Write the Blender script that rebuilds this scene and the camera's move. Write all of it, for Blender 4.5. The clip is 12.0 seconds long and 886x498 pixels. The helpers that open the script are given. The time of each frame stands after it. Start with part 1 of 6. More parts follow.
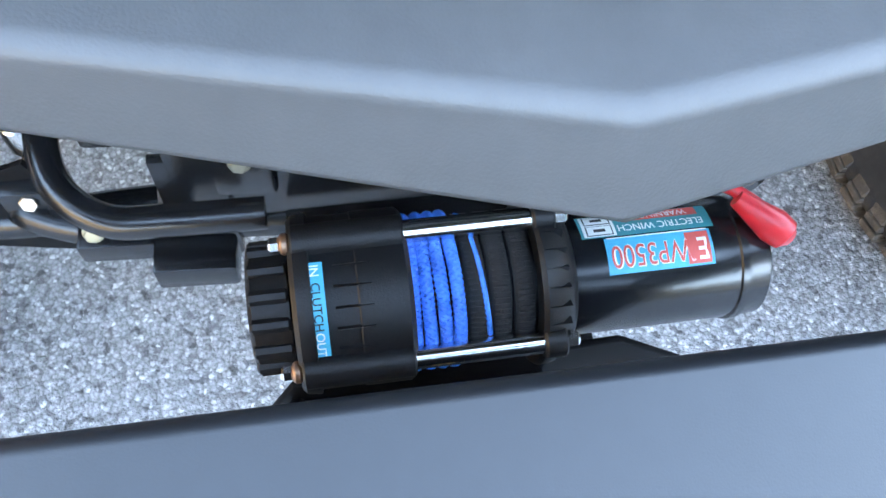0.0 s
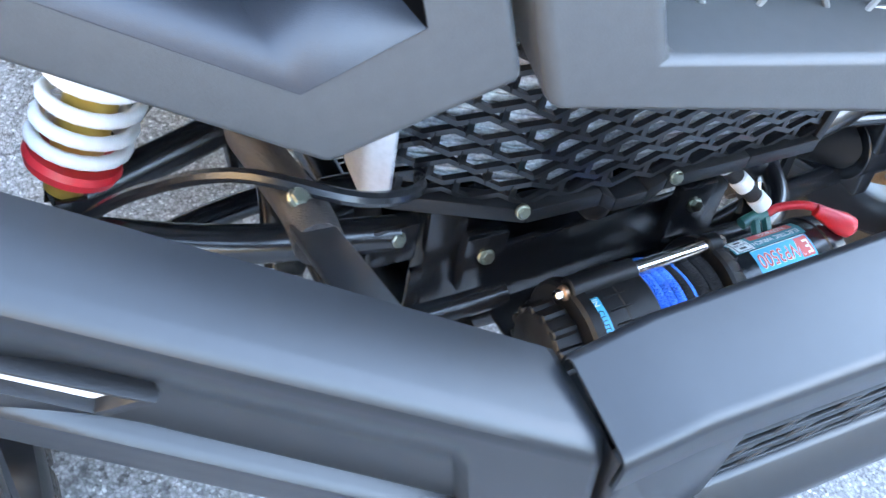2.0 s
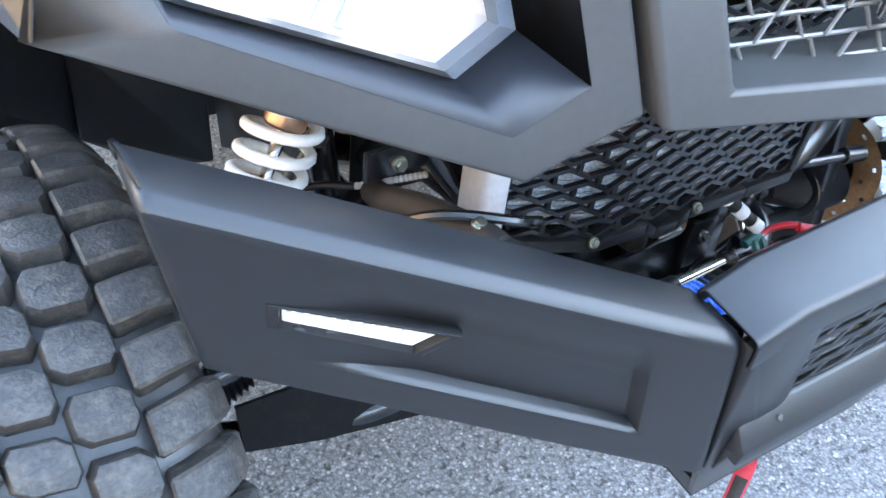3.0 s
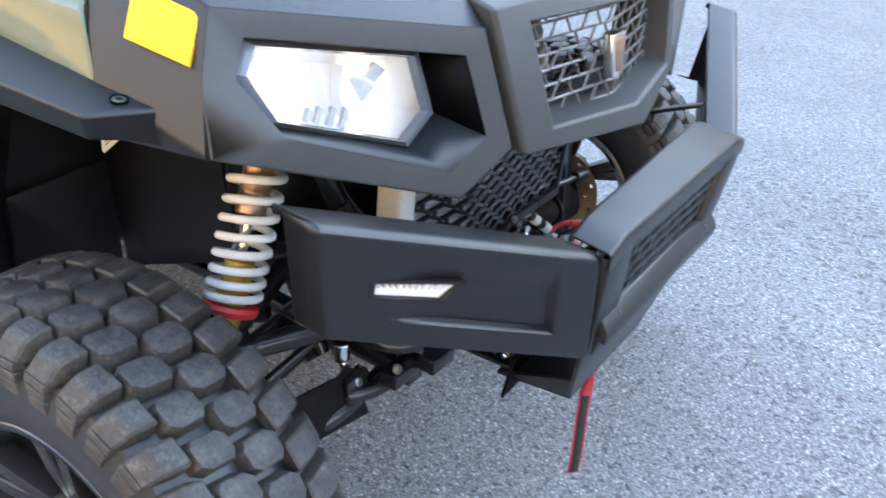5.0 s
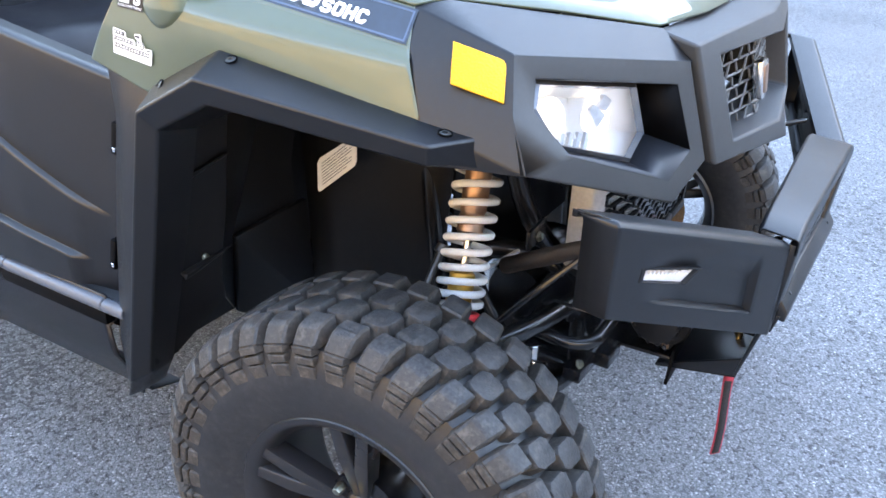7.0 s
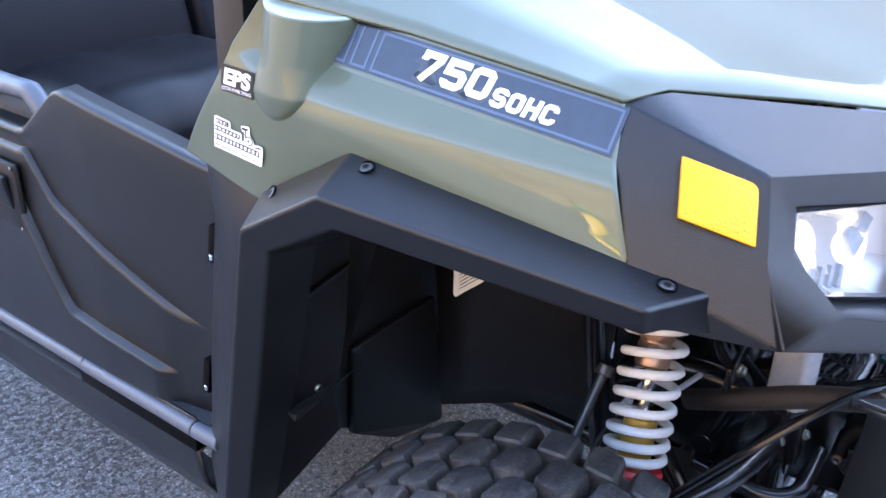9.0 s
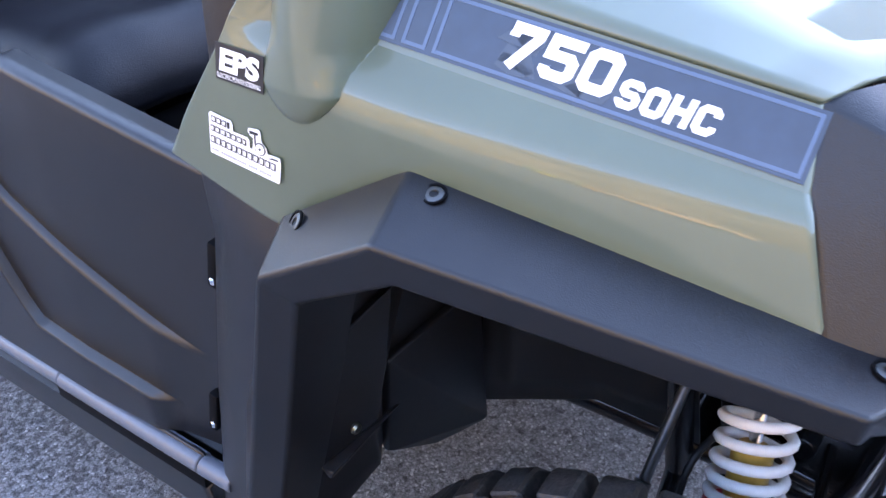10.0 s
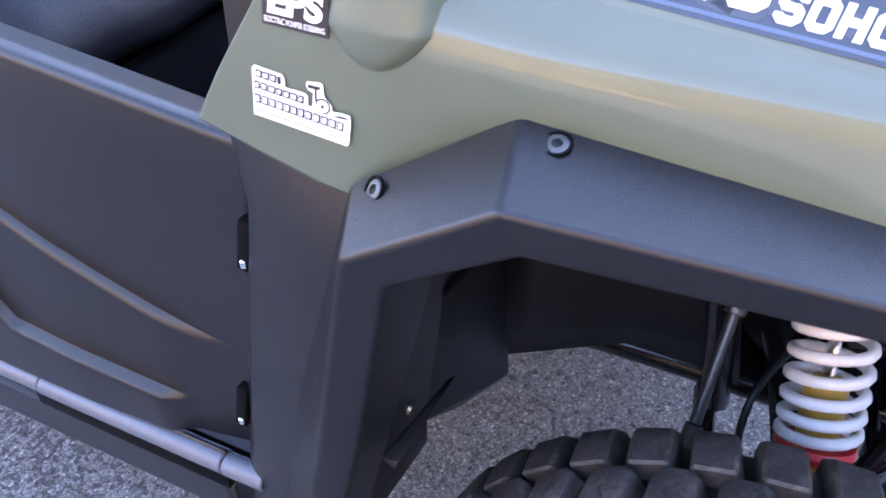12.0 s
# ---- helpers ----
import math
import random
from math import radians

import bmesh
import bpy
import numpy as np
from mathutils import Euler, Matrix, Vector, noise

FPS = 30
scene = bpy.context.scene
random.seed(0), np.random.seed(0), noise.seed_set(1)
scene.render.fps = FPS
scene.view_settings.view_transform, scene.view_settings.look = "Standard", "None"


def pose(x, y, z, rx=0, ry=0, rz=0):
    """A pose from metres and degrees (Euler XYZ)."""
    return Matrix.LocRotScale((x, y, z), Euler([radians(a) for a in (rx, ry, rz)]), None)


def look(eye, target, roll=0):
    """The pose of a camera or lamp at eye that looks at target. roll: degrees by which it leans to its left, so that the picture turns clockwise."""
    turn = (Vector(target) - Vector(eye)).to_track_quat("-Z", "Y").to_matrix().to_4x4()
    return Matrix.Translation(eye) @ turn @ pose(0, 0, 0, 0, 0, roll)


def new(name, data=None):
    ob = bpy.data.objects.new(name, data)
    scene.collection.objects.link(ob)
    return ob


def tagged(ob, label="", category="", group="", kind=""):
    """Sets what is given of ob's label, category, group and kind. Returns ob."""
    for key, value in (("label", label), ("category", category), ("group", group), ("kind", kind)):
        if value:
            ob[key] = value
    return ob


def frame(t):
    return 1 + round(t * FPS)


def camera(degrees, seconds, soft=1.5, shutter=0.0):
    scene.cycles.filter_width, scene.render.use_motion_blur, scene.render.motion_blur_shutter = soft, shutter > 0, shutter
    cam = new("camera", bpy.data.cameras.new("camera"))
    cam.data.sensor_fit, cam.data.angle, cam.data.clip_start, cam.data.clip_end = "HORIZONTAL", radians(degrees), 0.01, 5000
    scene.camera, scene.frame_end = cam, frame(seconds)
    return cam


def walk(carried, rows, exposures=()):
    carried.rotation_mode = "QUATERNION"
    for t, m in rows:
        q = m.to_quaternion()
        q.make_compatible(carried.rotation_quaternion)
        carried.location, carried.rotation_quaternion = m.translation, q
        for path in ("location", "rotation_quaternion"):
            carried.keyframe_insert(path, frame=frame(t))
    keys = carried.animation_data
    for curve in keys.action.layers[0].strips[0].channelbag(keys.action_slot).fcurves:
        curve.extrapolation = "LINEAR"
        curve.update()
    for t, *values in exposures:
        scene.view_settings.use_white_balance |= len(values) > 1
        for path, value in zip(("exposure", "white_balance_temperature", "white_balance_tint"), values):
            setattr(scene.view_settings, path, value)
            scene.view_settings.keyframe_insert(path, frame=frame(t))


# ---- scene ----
cam = camera(53.7, 12.0, shutter=0.25)
PATH = [
    (0, (-0.03, -0.003, 0.988), (0.189, 0.848, -0.809), 9.6),
    (0.5, (-0.073, -0.045, 1.018), (0.234, 0.895, -0.721), 8.8),
    (1, (-0.191, -0.124, 1.036), (0.28, 0.958, -0.578), 11.2),
    (1.5, (-0.294, -0.133, 1.052), (0.276, 0.994, -0.499), 11.8),
    (2, (-0.421, -0.114, 1.067), (0.294, 1.01, -0.425), 11.9),
    (2.5, (-0.529, -0.127, 1.087), (0.289, 1.05, -0.309), 9.6),
    (3, (-0.662, -0.216, 1.131), (0.256, 1.031, -0.135), 7.4),
    (3.2, (-0.698, -0.251, 1.145), (0.258, 1.016, -0.072), 6.3),
    (4.8, (-1.086, -0.265, 1.241), (0.352, 0.69, 0.229), 5.4),
    (5, (-1.117, -0.313, 1.245), (0.356, 0.603, 0.25), 5.8),
    (5.5, (-1.193, -0.427, 1.227), (0.321, 0.41, 0.222), 6.5),
    (6, (-1.294, -0.393, 1.253), (0.209, 0.471, 0.256), 6.1),
    (6.5, (-1.401, -0.243, 1.269), (0.113, 0.655, 0.32), 3.1),
    (7, (-1.48, -0.129, 1.268), (0.068, 0.766, 0.373), 2.7),
    (7.5, (-1.479, -0.077, 1.271), (0.09, 0.835, 0.43), 3.0),
    (7.6, (-1.473, -0.08, 1.277), (0.097, 0.845, 0.454), 2.6),
    (7.7, (-1.463, -0.058, 1.279), (0.113, 0.867, 0.467), 3.4),
    (9.3, (-1.214, 0.179, 1.273), (0.183, 1.269, 0.347), 0.2),
    (9.5, (-1.187, 0.218, 1.263), (0.186, 1.285, 0.275), -0.0),
    (10, (-1.092, 0.364, 1.269), (0.279, 1.306, 0.159), 0.2),
    (10.5, (-1.043, 0.443, 1.262), (0.313, 1.271, 0.048), 0.4),
    (11, (-1.043, 0.463, 1.263), (0.333, 1.224, 0.027), 1.0),
    (11.5, (-1.047, 0.484, 1.254), (0.355, 1.214, 0.028), 1.5),
    (12, (-1.085, 0.518, 1.23), (0.322, 1.242, 0.006), -0.8),
]
walk(cam, [(t, look(eye, target, roll)) for t, eye, target, roll in PATH], exposures=[
    (0, 5.4, 8450, 10), (0.5, 5.6, 8300, 10), (1, 5.73, 8100, 11), (1.5, 5.42, 8000, 11), (2, 5.35, 8100, 11), (3, 5.0, 8600, 12), (5.5, 4.15, 9200, 14), (7.5, 4.24, 8000, 17), (9.4, 3.98, 7300, 24), (10.5, 4.05, 7300, 28), (12, 4.3, 7300, 32)])

# ---------------------------------------------------------------- light and sky
world = bpy.data.worlds.new("sky")
scene.world = world
world.use_nodes = True
wn = world.node_tree.nodes
wl = world.node_tree.links
sky = wn.new("ShaderNodeTexSky")
sky.sky_type = "NISHITA"
sky.sun_disc = False
sky.sun_elevation = radians(22)
sky.sun_rotation = radians(115)
sky.air_density = 1.0
sky.dust_density = 0.1
sky.ozone_density = 2.0
wn["Background"].inputs["Strength"].default_value = 0.15
wl.new(sky.outputs["Color"], wn["Background"].inputs["Color"])

# low sun; an added unseen wall shades the machine, the far slope is lit
sun = new("sun", bpy.data.lights.new("sun", "SUN"))
sun.data.energy = 4.0
sun.data.angle = radians(0.5)
sun.data.color = (1.0, 0.91, 0.78)
sun.matrix_world = look(pose(0, 0, 0, 0, 0, -25) @ Vector((math.cos(radians(22)), 0, math.sin(radians(22)))), (0, 0, 0))


# ---------------------------------------------------------------- materials
def mat(name, color, rough=0.5, metal=0.0, coat=0.0, vary=0.12, scale=40.0, bump=0.0, bump_scale=400.0, spec=0.5, emit=None, emit_power=0.0, dust=0.0):
    """A surface with two scales of variation in colour and gloss, and fine relief."""
    m = bpy.data.materials.new(name)
    m.use_nodes = True
    n, l = m.node_tree.nodes, m.node_tree.links
    p = n["Principled BSDF"]
    co = n.new("ShaderNodeTexCoord")
    big = n.new("ShaderNodeTexNoise")
    big.inputs["Scale"].default_value = scale * 0.15
    big.inputs["Detail"].default_value = 4
    small = n.new("ShaderNodeTexNoise")
    small.inputs["Scale"].default_value = scale * 3
    small.inputs["Detail"].default_value = 6
    for t in (big, small):
        l.new(co.outputs["Object"], t.inputs["Vector"])
    mix = n.new("ShaderNodeMath")
    mix.operation = "ADD"
    l.new(big.outputs["Fac"], mix.inputs[0])
    l.new(small.outputs["Fac"], mix.inputs[1])
    ramp = n.new("ShaderNodeMapRange")
    ramp.inputs["From Min"].default_value, ramp.inputs["From Max"].default_value = 0.7, 1.3
    ramp.inputs["To Min"].default_value, ramp.inputs["To Max"].default_value = 1 - vary, 1 + vary
    l.new(mix.outputs[0], ramp.inputs["Value"])
    mul = n.new("ShaderNodeVectorMath")
    mul.operation = "SCALE"
    mul.inputs[0].default_value = color
    l.new(ramp.outputs["Result"], mul.inputs["Scale"])
    last = mul.outputs["Vector"]
    if dust:
        spots = n.new("ShaderNodeTexNoise")
        spots.inputs["Scale"].default_value = 55
        spots.inputs["Detail"].default_value = 8
        spots.inputs["Roughness"].default_value = 0.75
        l.new(co.outputs["Object"], spots.inputs["Vector"])
        cut = n.new("ShaderNodeMapRange")
        cut.inputs["From Min"].default_value, cut.inputs["From Max"].default_value = 0.5, 0.75
        cut.inputs["To Max"].default_value = dust
        l.new(spots.outputs["Fac"], cut.inputs["Value"])
        mx = n.new("ShaderNodeMix")
        mx.data_type = "RGBA"
        mx.inputs["B"].default_value = (0.27, 0.23, 0.19, 1)
        l.new(cut.outputs["Result"], mx.inputs["Factor"])
        l.new(last, mx.inputs["A"])
        last = mx.outputs["Result"]
    l.new(last, p.inputs["Base Color"])
    rr = n.new("ShaderNodeMapRange")
    rr.inputs["To Min"].default_value, rr.inputs["To Max"].default_value = max(0.02, rough - 0.08), rough + 0.08
    l.new(big.outputs["Fac"], rr.inputs["Value"])
    l.new(rr.outputs["Result"], p.inputs["Roughness"])
    p.inputs["Metallic"].default_value = metal
    p.inputs["Coat Weight"].default_value = coat
    p.inputs["Coat Roughness"].default_value = 0.04
    p.inputs["Specular IOR Level"].default_value = spec
    if emit:
        p.inputs["Emission Color"].default_value = (*emit, 1)
        p.inputs["Emission Strength"].default_value = emit_power
    if bump:
        g = n.new("ShaderNodeTexNoise")
        g.inputs["Scale"].default_value = bump_scale
        g.inputs["Detail"].default_value = 3
        l.new(co.outputs["Object"], g.inputs["Vector"])
        b = n.new("ShaderNodeBump")
        b.inputs["Strength"].default_value = bump
        b.inputs["Distance"].default_value = 0.002
        l.new(g.outputs["Fac"], b.inputs["Height"])
        l.new(b.outputs["Normal"], p.inputs["Normal"])
    return m


def asphalt():
    m = bpy.data.materials.new("worn_asphalt")
    m.use_nodes = True
    n, l = m.node_tree.nodes, m.node_tree.links
    p = n["Principled BSDF"]
    co = n.new("ShaderNodeTexCoord")
    v = n.new("ShaderNodeTexVoronoi")
    v.inputs["Scale"].default_value = 185
    v2 = n.new("ShaderNodeTexVoronoi")
    v2.inputs["Scale"].default_value = 60
    big = n.new("ShaderNodeTexNoise")
    big.inputs["Scale"].default_value = 1.3
    big.inputs["Detail"].default_value = 6
    fine = n.new("ShaderNodeTexNoise")
    fine.inputs["Scale"].default_value = 320
    fine.inputs["Detail"].default_value = 4
    warp = n.new("ShaderNodeTexNoise")
    warp.inputs["Scale"].default_value = 120
    l.new(co.outputs["Object"], warp.inputs["Vector"])
    add = n.new("ShaderNodeVectorMath")
    add.operation = "MULTIPLY_ADD"
    add.inputs[1].default_value = (0.008, 0.008, 0.008)
    l.new(warp.outputs["Color"], add.inputs[0])
    l.new(co.outputs["Object"], add.inputs[2])
    for t in (v, v2):
        l.new(add.outputs["Vector"], t.inputs["Vector"])
    for t in (big, fine):
        l.new(co.outputs["Object"], t.inputs["Vector"])
    sep = n.new("ShaderNodeSeparateColor")
    l.new(v.outputs["Color"], sep.inputs["Color"])
    ramp = n.new("ShaderNodeValToRGB")
    e = ramp.color_ramp.elements
    e[0].position, e[0].color = 0.0, (0.115, 0.116, 0.12, 1)
    e[1].position, e[1].color = 1.0, (0.46, 0.455, 0.45, 1)
    for pos, c in ((0.3, 0.185), (0.7, 0.235), (0.92, 0.295)):
        q = e.new(pos)
        q.color = (c * 0.99, c, c * 1.03, 1)
    l.new(sep.outputs["Red"], ramp.inputs["Fac"])
    # dark binder in the gaps between the stones
    gap = n.new("ShaderNodeMapRange")
    gap.inputs["From Min"].default_value, gap.inputs["From Max"].default_value = 0.25, 0.75
    gap.inputs["To Min"].default_value, gap.inputs["To Max"].default_value = 1.09, 0.58
    l.new(v.outputs["Distance"], gap.inputs["Value"])
    tone = n.new("ShaderNodeMapRange")
    tone.inputs["From Min"].default_value, tone.inputs["From Max"].default_value = 0.3, 0.7
    tone.inputs["To Min"].default_value, tone.inputs["To Max"].default_value = 0.86, 1.12
    l.new(big.outputs["Fac"], tone.inputs["Value"])
    mm = n.new("ShaderNodeMath")
    mm.operation = "MULTIPLY"
    l.new(gap.outputs["Result"], mm.inputs[0])
    l.new(tone.outputs["Result"], mm.inputs[1])
    # scattered dark drips and tar spots, thicker in some patches
    drip = n.new("ShaderNodeTexVoronoi")
    drip.inputs["Scale"].default_value = 26
    l.new(add.outputs["Vector"], drip.inputs["Vector"])
    zone = n.new("ShaderNodeTexNoise")
    zone.inputs["Scale"].default_value = 0.9
    zone.inputs["Detail"].default_value = 3
    l.new(co.outputs["Object"], zone.inputs["Vector"])
    size = n.new("ShaderNodeMapRange")
    size.inputs["From Min"].default_value, size.inputs["From Max"].default_value = 0.45, 0.62
    size.inputs["To Min"].default_value, size.inputs["To Max"].default_value = 0.08, 0.32
    l.new(zone.outputs["Fac"], size.inputs["Value"])
    less = n.new("ShaderNodeMath")
    less.operation = "SUBTRACT"
    l.new(drip.outputs["Distance"], less.inputs[0])
    l.new(size.outputs["Result"], less.inputs[1])
    spot = n.new("ShaderNodeMapRange")
    spot.inputs["From Min"].default_value, spot.inputs["From Max"].default_value = 0.0, 0.06
    spot.inputs["To Min"].default_value, spot.inputs["To Max"].default_value = 0.62, 1.0
    l.new(less.outputs[0], spot.inputs["Value"])
    mm2 = n.new("ShaderNodeMath")
    mm2.operation = "MULTIPLY"
    l.new(mm.outputs[0], mm2.inputs[0])
    l.new(spot.outputs["Result"], mm2.inputs[1])
    mm = mm2
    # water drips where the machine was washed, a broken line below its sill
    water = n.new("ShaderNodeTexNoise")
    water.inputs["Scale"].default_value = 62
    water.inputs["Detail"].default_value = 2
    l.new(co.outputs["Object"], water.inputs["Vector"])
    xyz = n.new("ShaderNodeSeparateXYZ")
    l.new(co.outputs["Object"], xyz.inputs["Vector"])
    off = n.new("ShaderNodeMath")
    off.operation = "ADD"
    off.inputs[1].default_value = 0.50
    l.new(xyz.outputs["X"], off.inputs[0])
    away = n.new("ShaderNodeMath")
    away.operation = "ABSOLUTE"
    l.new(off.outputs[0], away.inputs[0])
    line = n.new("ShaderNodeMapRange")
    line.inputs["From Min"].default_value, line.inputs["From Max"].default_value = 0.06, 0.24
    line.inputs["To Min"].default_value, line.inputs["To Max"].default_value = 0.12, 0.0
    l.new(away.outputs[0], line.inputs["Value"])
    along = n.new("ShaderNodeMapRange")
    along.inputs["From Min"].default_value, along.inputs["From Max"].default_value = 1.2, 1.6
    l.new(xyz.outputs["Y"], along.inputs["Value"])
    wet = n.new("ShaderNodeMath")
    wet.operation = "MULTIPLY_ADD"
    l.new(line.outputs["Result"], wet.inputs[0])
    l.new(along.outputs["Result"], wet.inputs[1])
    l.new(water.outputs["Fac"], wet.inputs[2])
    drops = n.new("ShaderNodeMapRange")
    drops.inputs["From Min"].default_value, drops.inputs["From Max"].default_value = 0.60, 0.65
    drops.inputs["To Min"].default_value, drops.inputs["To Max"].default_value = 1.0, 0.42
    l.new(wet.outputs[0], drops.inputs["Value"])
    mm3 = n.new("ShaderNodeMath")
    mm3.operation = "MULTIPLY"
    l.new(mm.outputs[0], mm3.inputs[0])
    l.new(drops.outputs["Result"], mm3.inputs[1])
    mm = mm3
    sc = n.new("ShaderNodeVectorMath")
    sc.operation = "SCALE"
    l.new(ramp.outputs["Color"], sc.inputs[0])
    l.new(mm.outputs[0], sc.inputs["Scale"])
    l.new(sc.outputs["Vector"], p.inputs["Base Color"])
    p.inputs["Roughness"].default_value = 0.75
    h = n.new("ShaderNodeMath")
    h.operation = "MULTIPLY_ADD"
    h.inputs[1].default_value = -0.6
    l.new(v.outputs["Distance"], h.inputs[0])
    l.new(fine.outputs["Fac"], h.inputs[2])
    b = n.new("ShaderNodeBump")
    b.inputs["Strength"].default_value = 0.8
    b.inputs["Distance"].default_value = 0.004
    l.new(h.outputs[0], b.inputs["Height"])
    l.new(b.outputs["Normal"], p.inputs["Normal"])
    return m


ASPHALT = asphalt()
SATIN = mat("satin_black_steel", (0.0062, 0.0068, 0.0082), 0.36, 0.0, vary=0.2, bump=0.06, bump_scale=1500, spec=0.48, dust=0.003)
CHARCOAL = mat("charcoal_plastic", (0.044, 0.045, 0.046), 0.44, 0.0, vary=0.08, bump=0.10, bump_scale=1100, spec=0.34)
PLASTIC = mat("black_textured_plastic", (0.0045, 0.0045, 0.0055), 0.31, 0.0, vary=0.25, bump=0.22, bump_scale=1000, spec=0.5, dust=0.016)
MATTE = mat("dull_black_plastic", (0.007, 0.007, 0.008), 0.42, 0.0, vary=0.2, bump=0.15, bump_scale=700, dust=0.02, spec=0.35)
GUARD = mat("black_guard_plastic", (0.004, 0.004, 0.0045), 0.5, 0.0, vary=0.3, bump=0.15, bump_scale=700, dust=0.03, spec=0.12)
SHINY = mat("gloss_black_plastic", (0.006, 0.006, 0.007), 0.3, 0.0, vary=0.2, spec=0.6)
FRAME = mat("black_frame_paint", (0.007, 0.0075, 0.009), 0.24, 0.0, vary=0.2, bump=0.05, bump_scale=300, dust=0.025, spec=0.55)
OLIVE = mat("olive_green_paint", (0.088, 0.108, 0.070), 0.42, 0.0, spec=0.3, coat=1.0, vary=0.04, scale=10)
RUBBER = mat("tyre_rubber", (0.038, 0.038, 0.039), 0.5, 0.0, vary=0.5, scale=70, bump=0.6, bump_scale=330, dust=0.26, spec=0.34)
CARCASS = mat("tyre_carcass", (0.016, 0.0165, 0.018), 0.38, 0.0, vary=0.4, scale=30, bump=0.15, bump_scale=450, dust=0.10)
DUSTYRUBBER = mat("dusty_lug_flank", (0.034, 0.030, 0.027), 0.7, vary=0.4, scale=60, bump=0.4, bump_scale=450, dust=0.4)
TUNNEL = mat("dark_lamp_tunnel", (0.014, 0.016, 0.021), 0.48, vary=0.1, bump=0.1, bump_scale=1200, spec=0.5)
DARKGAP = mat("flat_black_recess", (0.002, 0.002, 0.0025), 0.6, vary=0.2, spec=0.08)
MESHGREY = mat("grey_grille_wire", (0.15, 0.15, 0.15), 0.4, 0.3, vary=0.1)
DARKSTEEL = mat("dark_steel_rod", (0.10, 0.10, 0.10), 0.35, 0.6, vary=0.2)
SCREW = mat("dark_zinc_screw", (0.09, 0.095, 0.095), 0.4, 0.7, vary=0.2)
RIM = mat("satin_black_rim", (0.016, 0.016, 0.018), 0.3, 0.0, vary=0.2)
CHROME = mat("bright_steel", (0.75, 0.74, 0.72), 0.18, 1.0, vary=0.08)
ZINC = mat("yellow_zinc_bolt", (0.33, 0.335, 0.27), 0.33, 1.0, vary=0.2)
BRASS = mat("brass_fitting", (0.55, 0.36, 0.14), 0.3, 1.0, vary=0.2)
BRONZE = mat("bronze_anodised", (0.36, 0.22, 0.15), 0.35, 0.8, vary=0.15)
GOLD = mat("gold_damper_body", (0.55, 0.33, 0.07), 0.35, 0.5, vary=0.1)
WHITE = mat("white_spring_paint", (0.72, 0.71, 0.69), 0.35, 0.0, vary=0.06, dust=0.06)
RED = mat("red_rubber", (0.62, 0.025, 0.035), 0.35, 0.0, vary=0.08)
PINK = mat("red_webbing", (0.46, 0.035, 0.06), 0.7, 0.0, vary=0.2, bump=0.4)
BLACKWEB = mat("black_webbing", (0.014, 0.013, 0.014), 0.75, 0.0, vary=0.2, bump=0.5, bump_scale=900)
ROPE = mat("blue_synthetic_rope", (0.016, 0.24, 0.90), 0.24, 0.0, vary=0.35, scale=500, bump=0.5, bump_scale=1600, spec=0.8)
ALU = mat("cast_aluminium", (0.52, 0.52, 0.53), 0.42, 0.35, vary=0.12, scale=60)
DISC = mat("bronze_brake_disc", (0.30, 0.17, 0.09), 0.38, 0.85, vary=0.25, scale=60)
WRAP = mat("brown_wrapped_tube", (0.022, 0.0175, 0.016), 0.5, 0.0, vary=0.4, scale=80, bump=0.6, bump_scale=700)
RUST = mat("rusty_steel", (0.16, 0.075, 0.045), 0.75, 0.1, vary=0.4, scale=60)
AMBER = mat("amber_reflector", (0.95, 0.43, 0.01), 0.35, 0.0, coat=0.2, vary=0.06, spec=0.3, bump=0.9, bump_scale=330)
TEALP = mat("teal_print", (0.02, 0.42, 0.62), 0.4, vary=0.05)
TEALD = mat("dark_teal_print", (0.01, 0.22, 0.25), 0.4, vary=0.05)
REDP = mat("red_print", (0.70, 0.10, 0.08), 0.4, vary=0.05)
PAPER = mat("white_print", (0.82, 0.82, 0.80), 0.45, vary=0.03)
INK = mat("black_print", (0.012, 0.012, 0.014), 0.4, vary=0.05)
DECAL = mat("navy_decal", (0.014, 0.026, 0.046), 0.3, coat=0.3, vary=0.25, scale=20)
DECAL2 = mat("slate_decal", (0.030, 0.042, 0.058), 0.3, coat=0.3, vary=0.15, scale=20)
GREYPRINT = mat("faint_grey_print", (0.3, 0.3, 0.32), 0.5, vary=0.1, scale=40)
DECALB = mat("blue_decal_line", (0.055, 0.088, 0.145), 0.3, coat=0.3, vary=0.05)
VINYL = mat("black_seat_vinyl", (0.005, 0.005, 0.007), 0.42, vary=0.15, bump=0.3, bump_scale=500, spec=0.22)
GREYBAR = mat("grey_painted_tube", (0.085, 0.10, 0.125), 0.35, vary=0.1)
FINS = mat("radiator_fins", (0.48, 0.49, 0.50), 0.35, 0.3, vary=0.5, scale=120, bump=0.5, bump_scale=700)
REFLECT = mat("headlamp_reflector", (0.90, 0.91, 0.92), 0.3, 0.25, vary=0.04)
LED = mat("led_lens_panel", (0.20, 0.215, 0.24), 0.2, vary=0.1, spec=0.8)
LEDRIM = mat("frosted_led_cell", (0.72, 0.73, 0.75), 0.15, vary=0.1, spec=0.8)
LENSRIM = mat("moulded_lens_rim", (0.15, 0.17, 0.20), 0.12, vary=0.08, spec=0.9)
LENSGREY = mat("grey_lamp_insert", (0.50, 0.53, 0.58), 0.15, vary=0.15, spec=0.8)
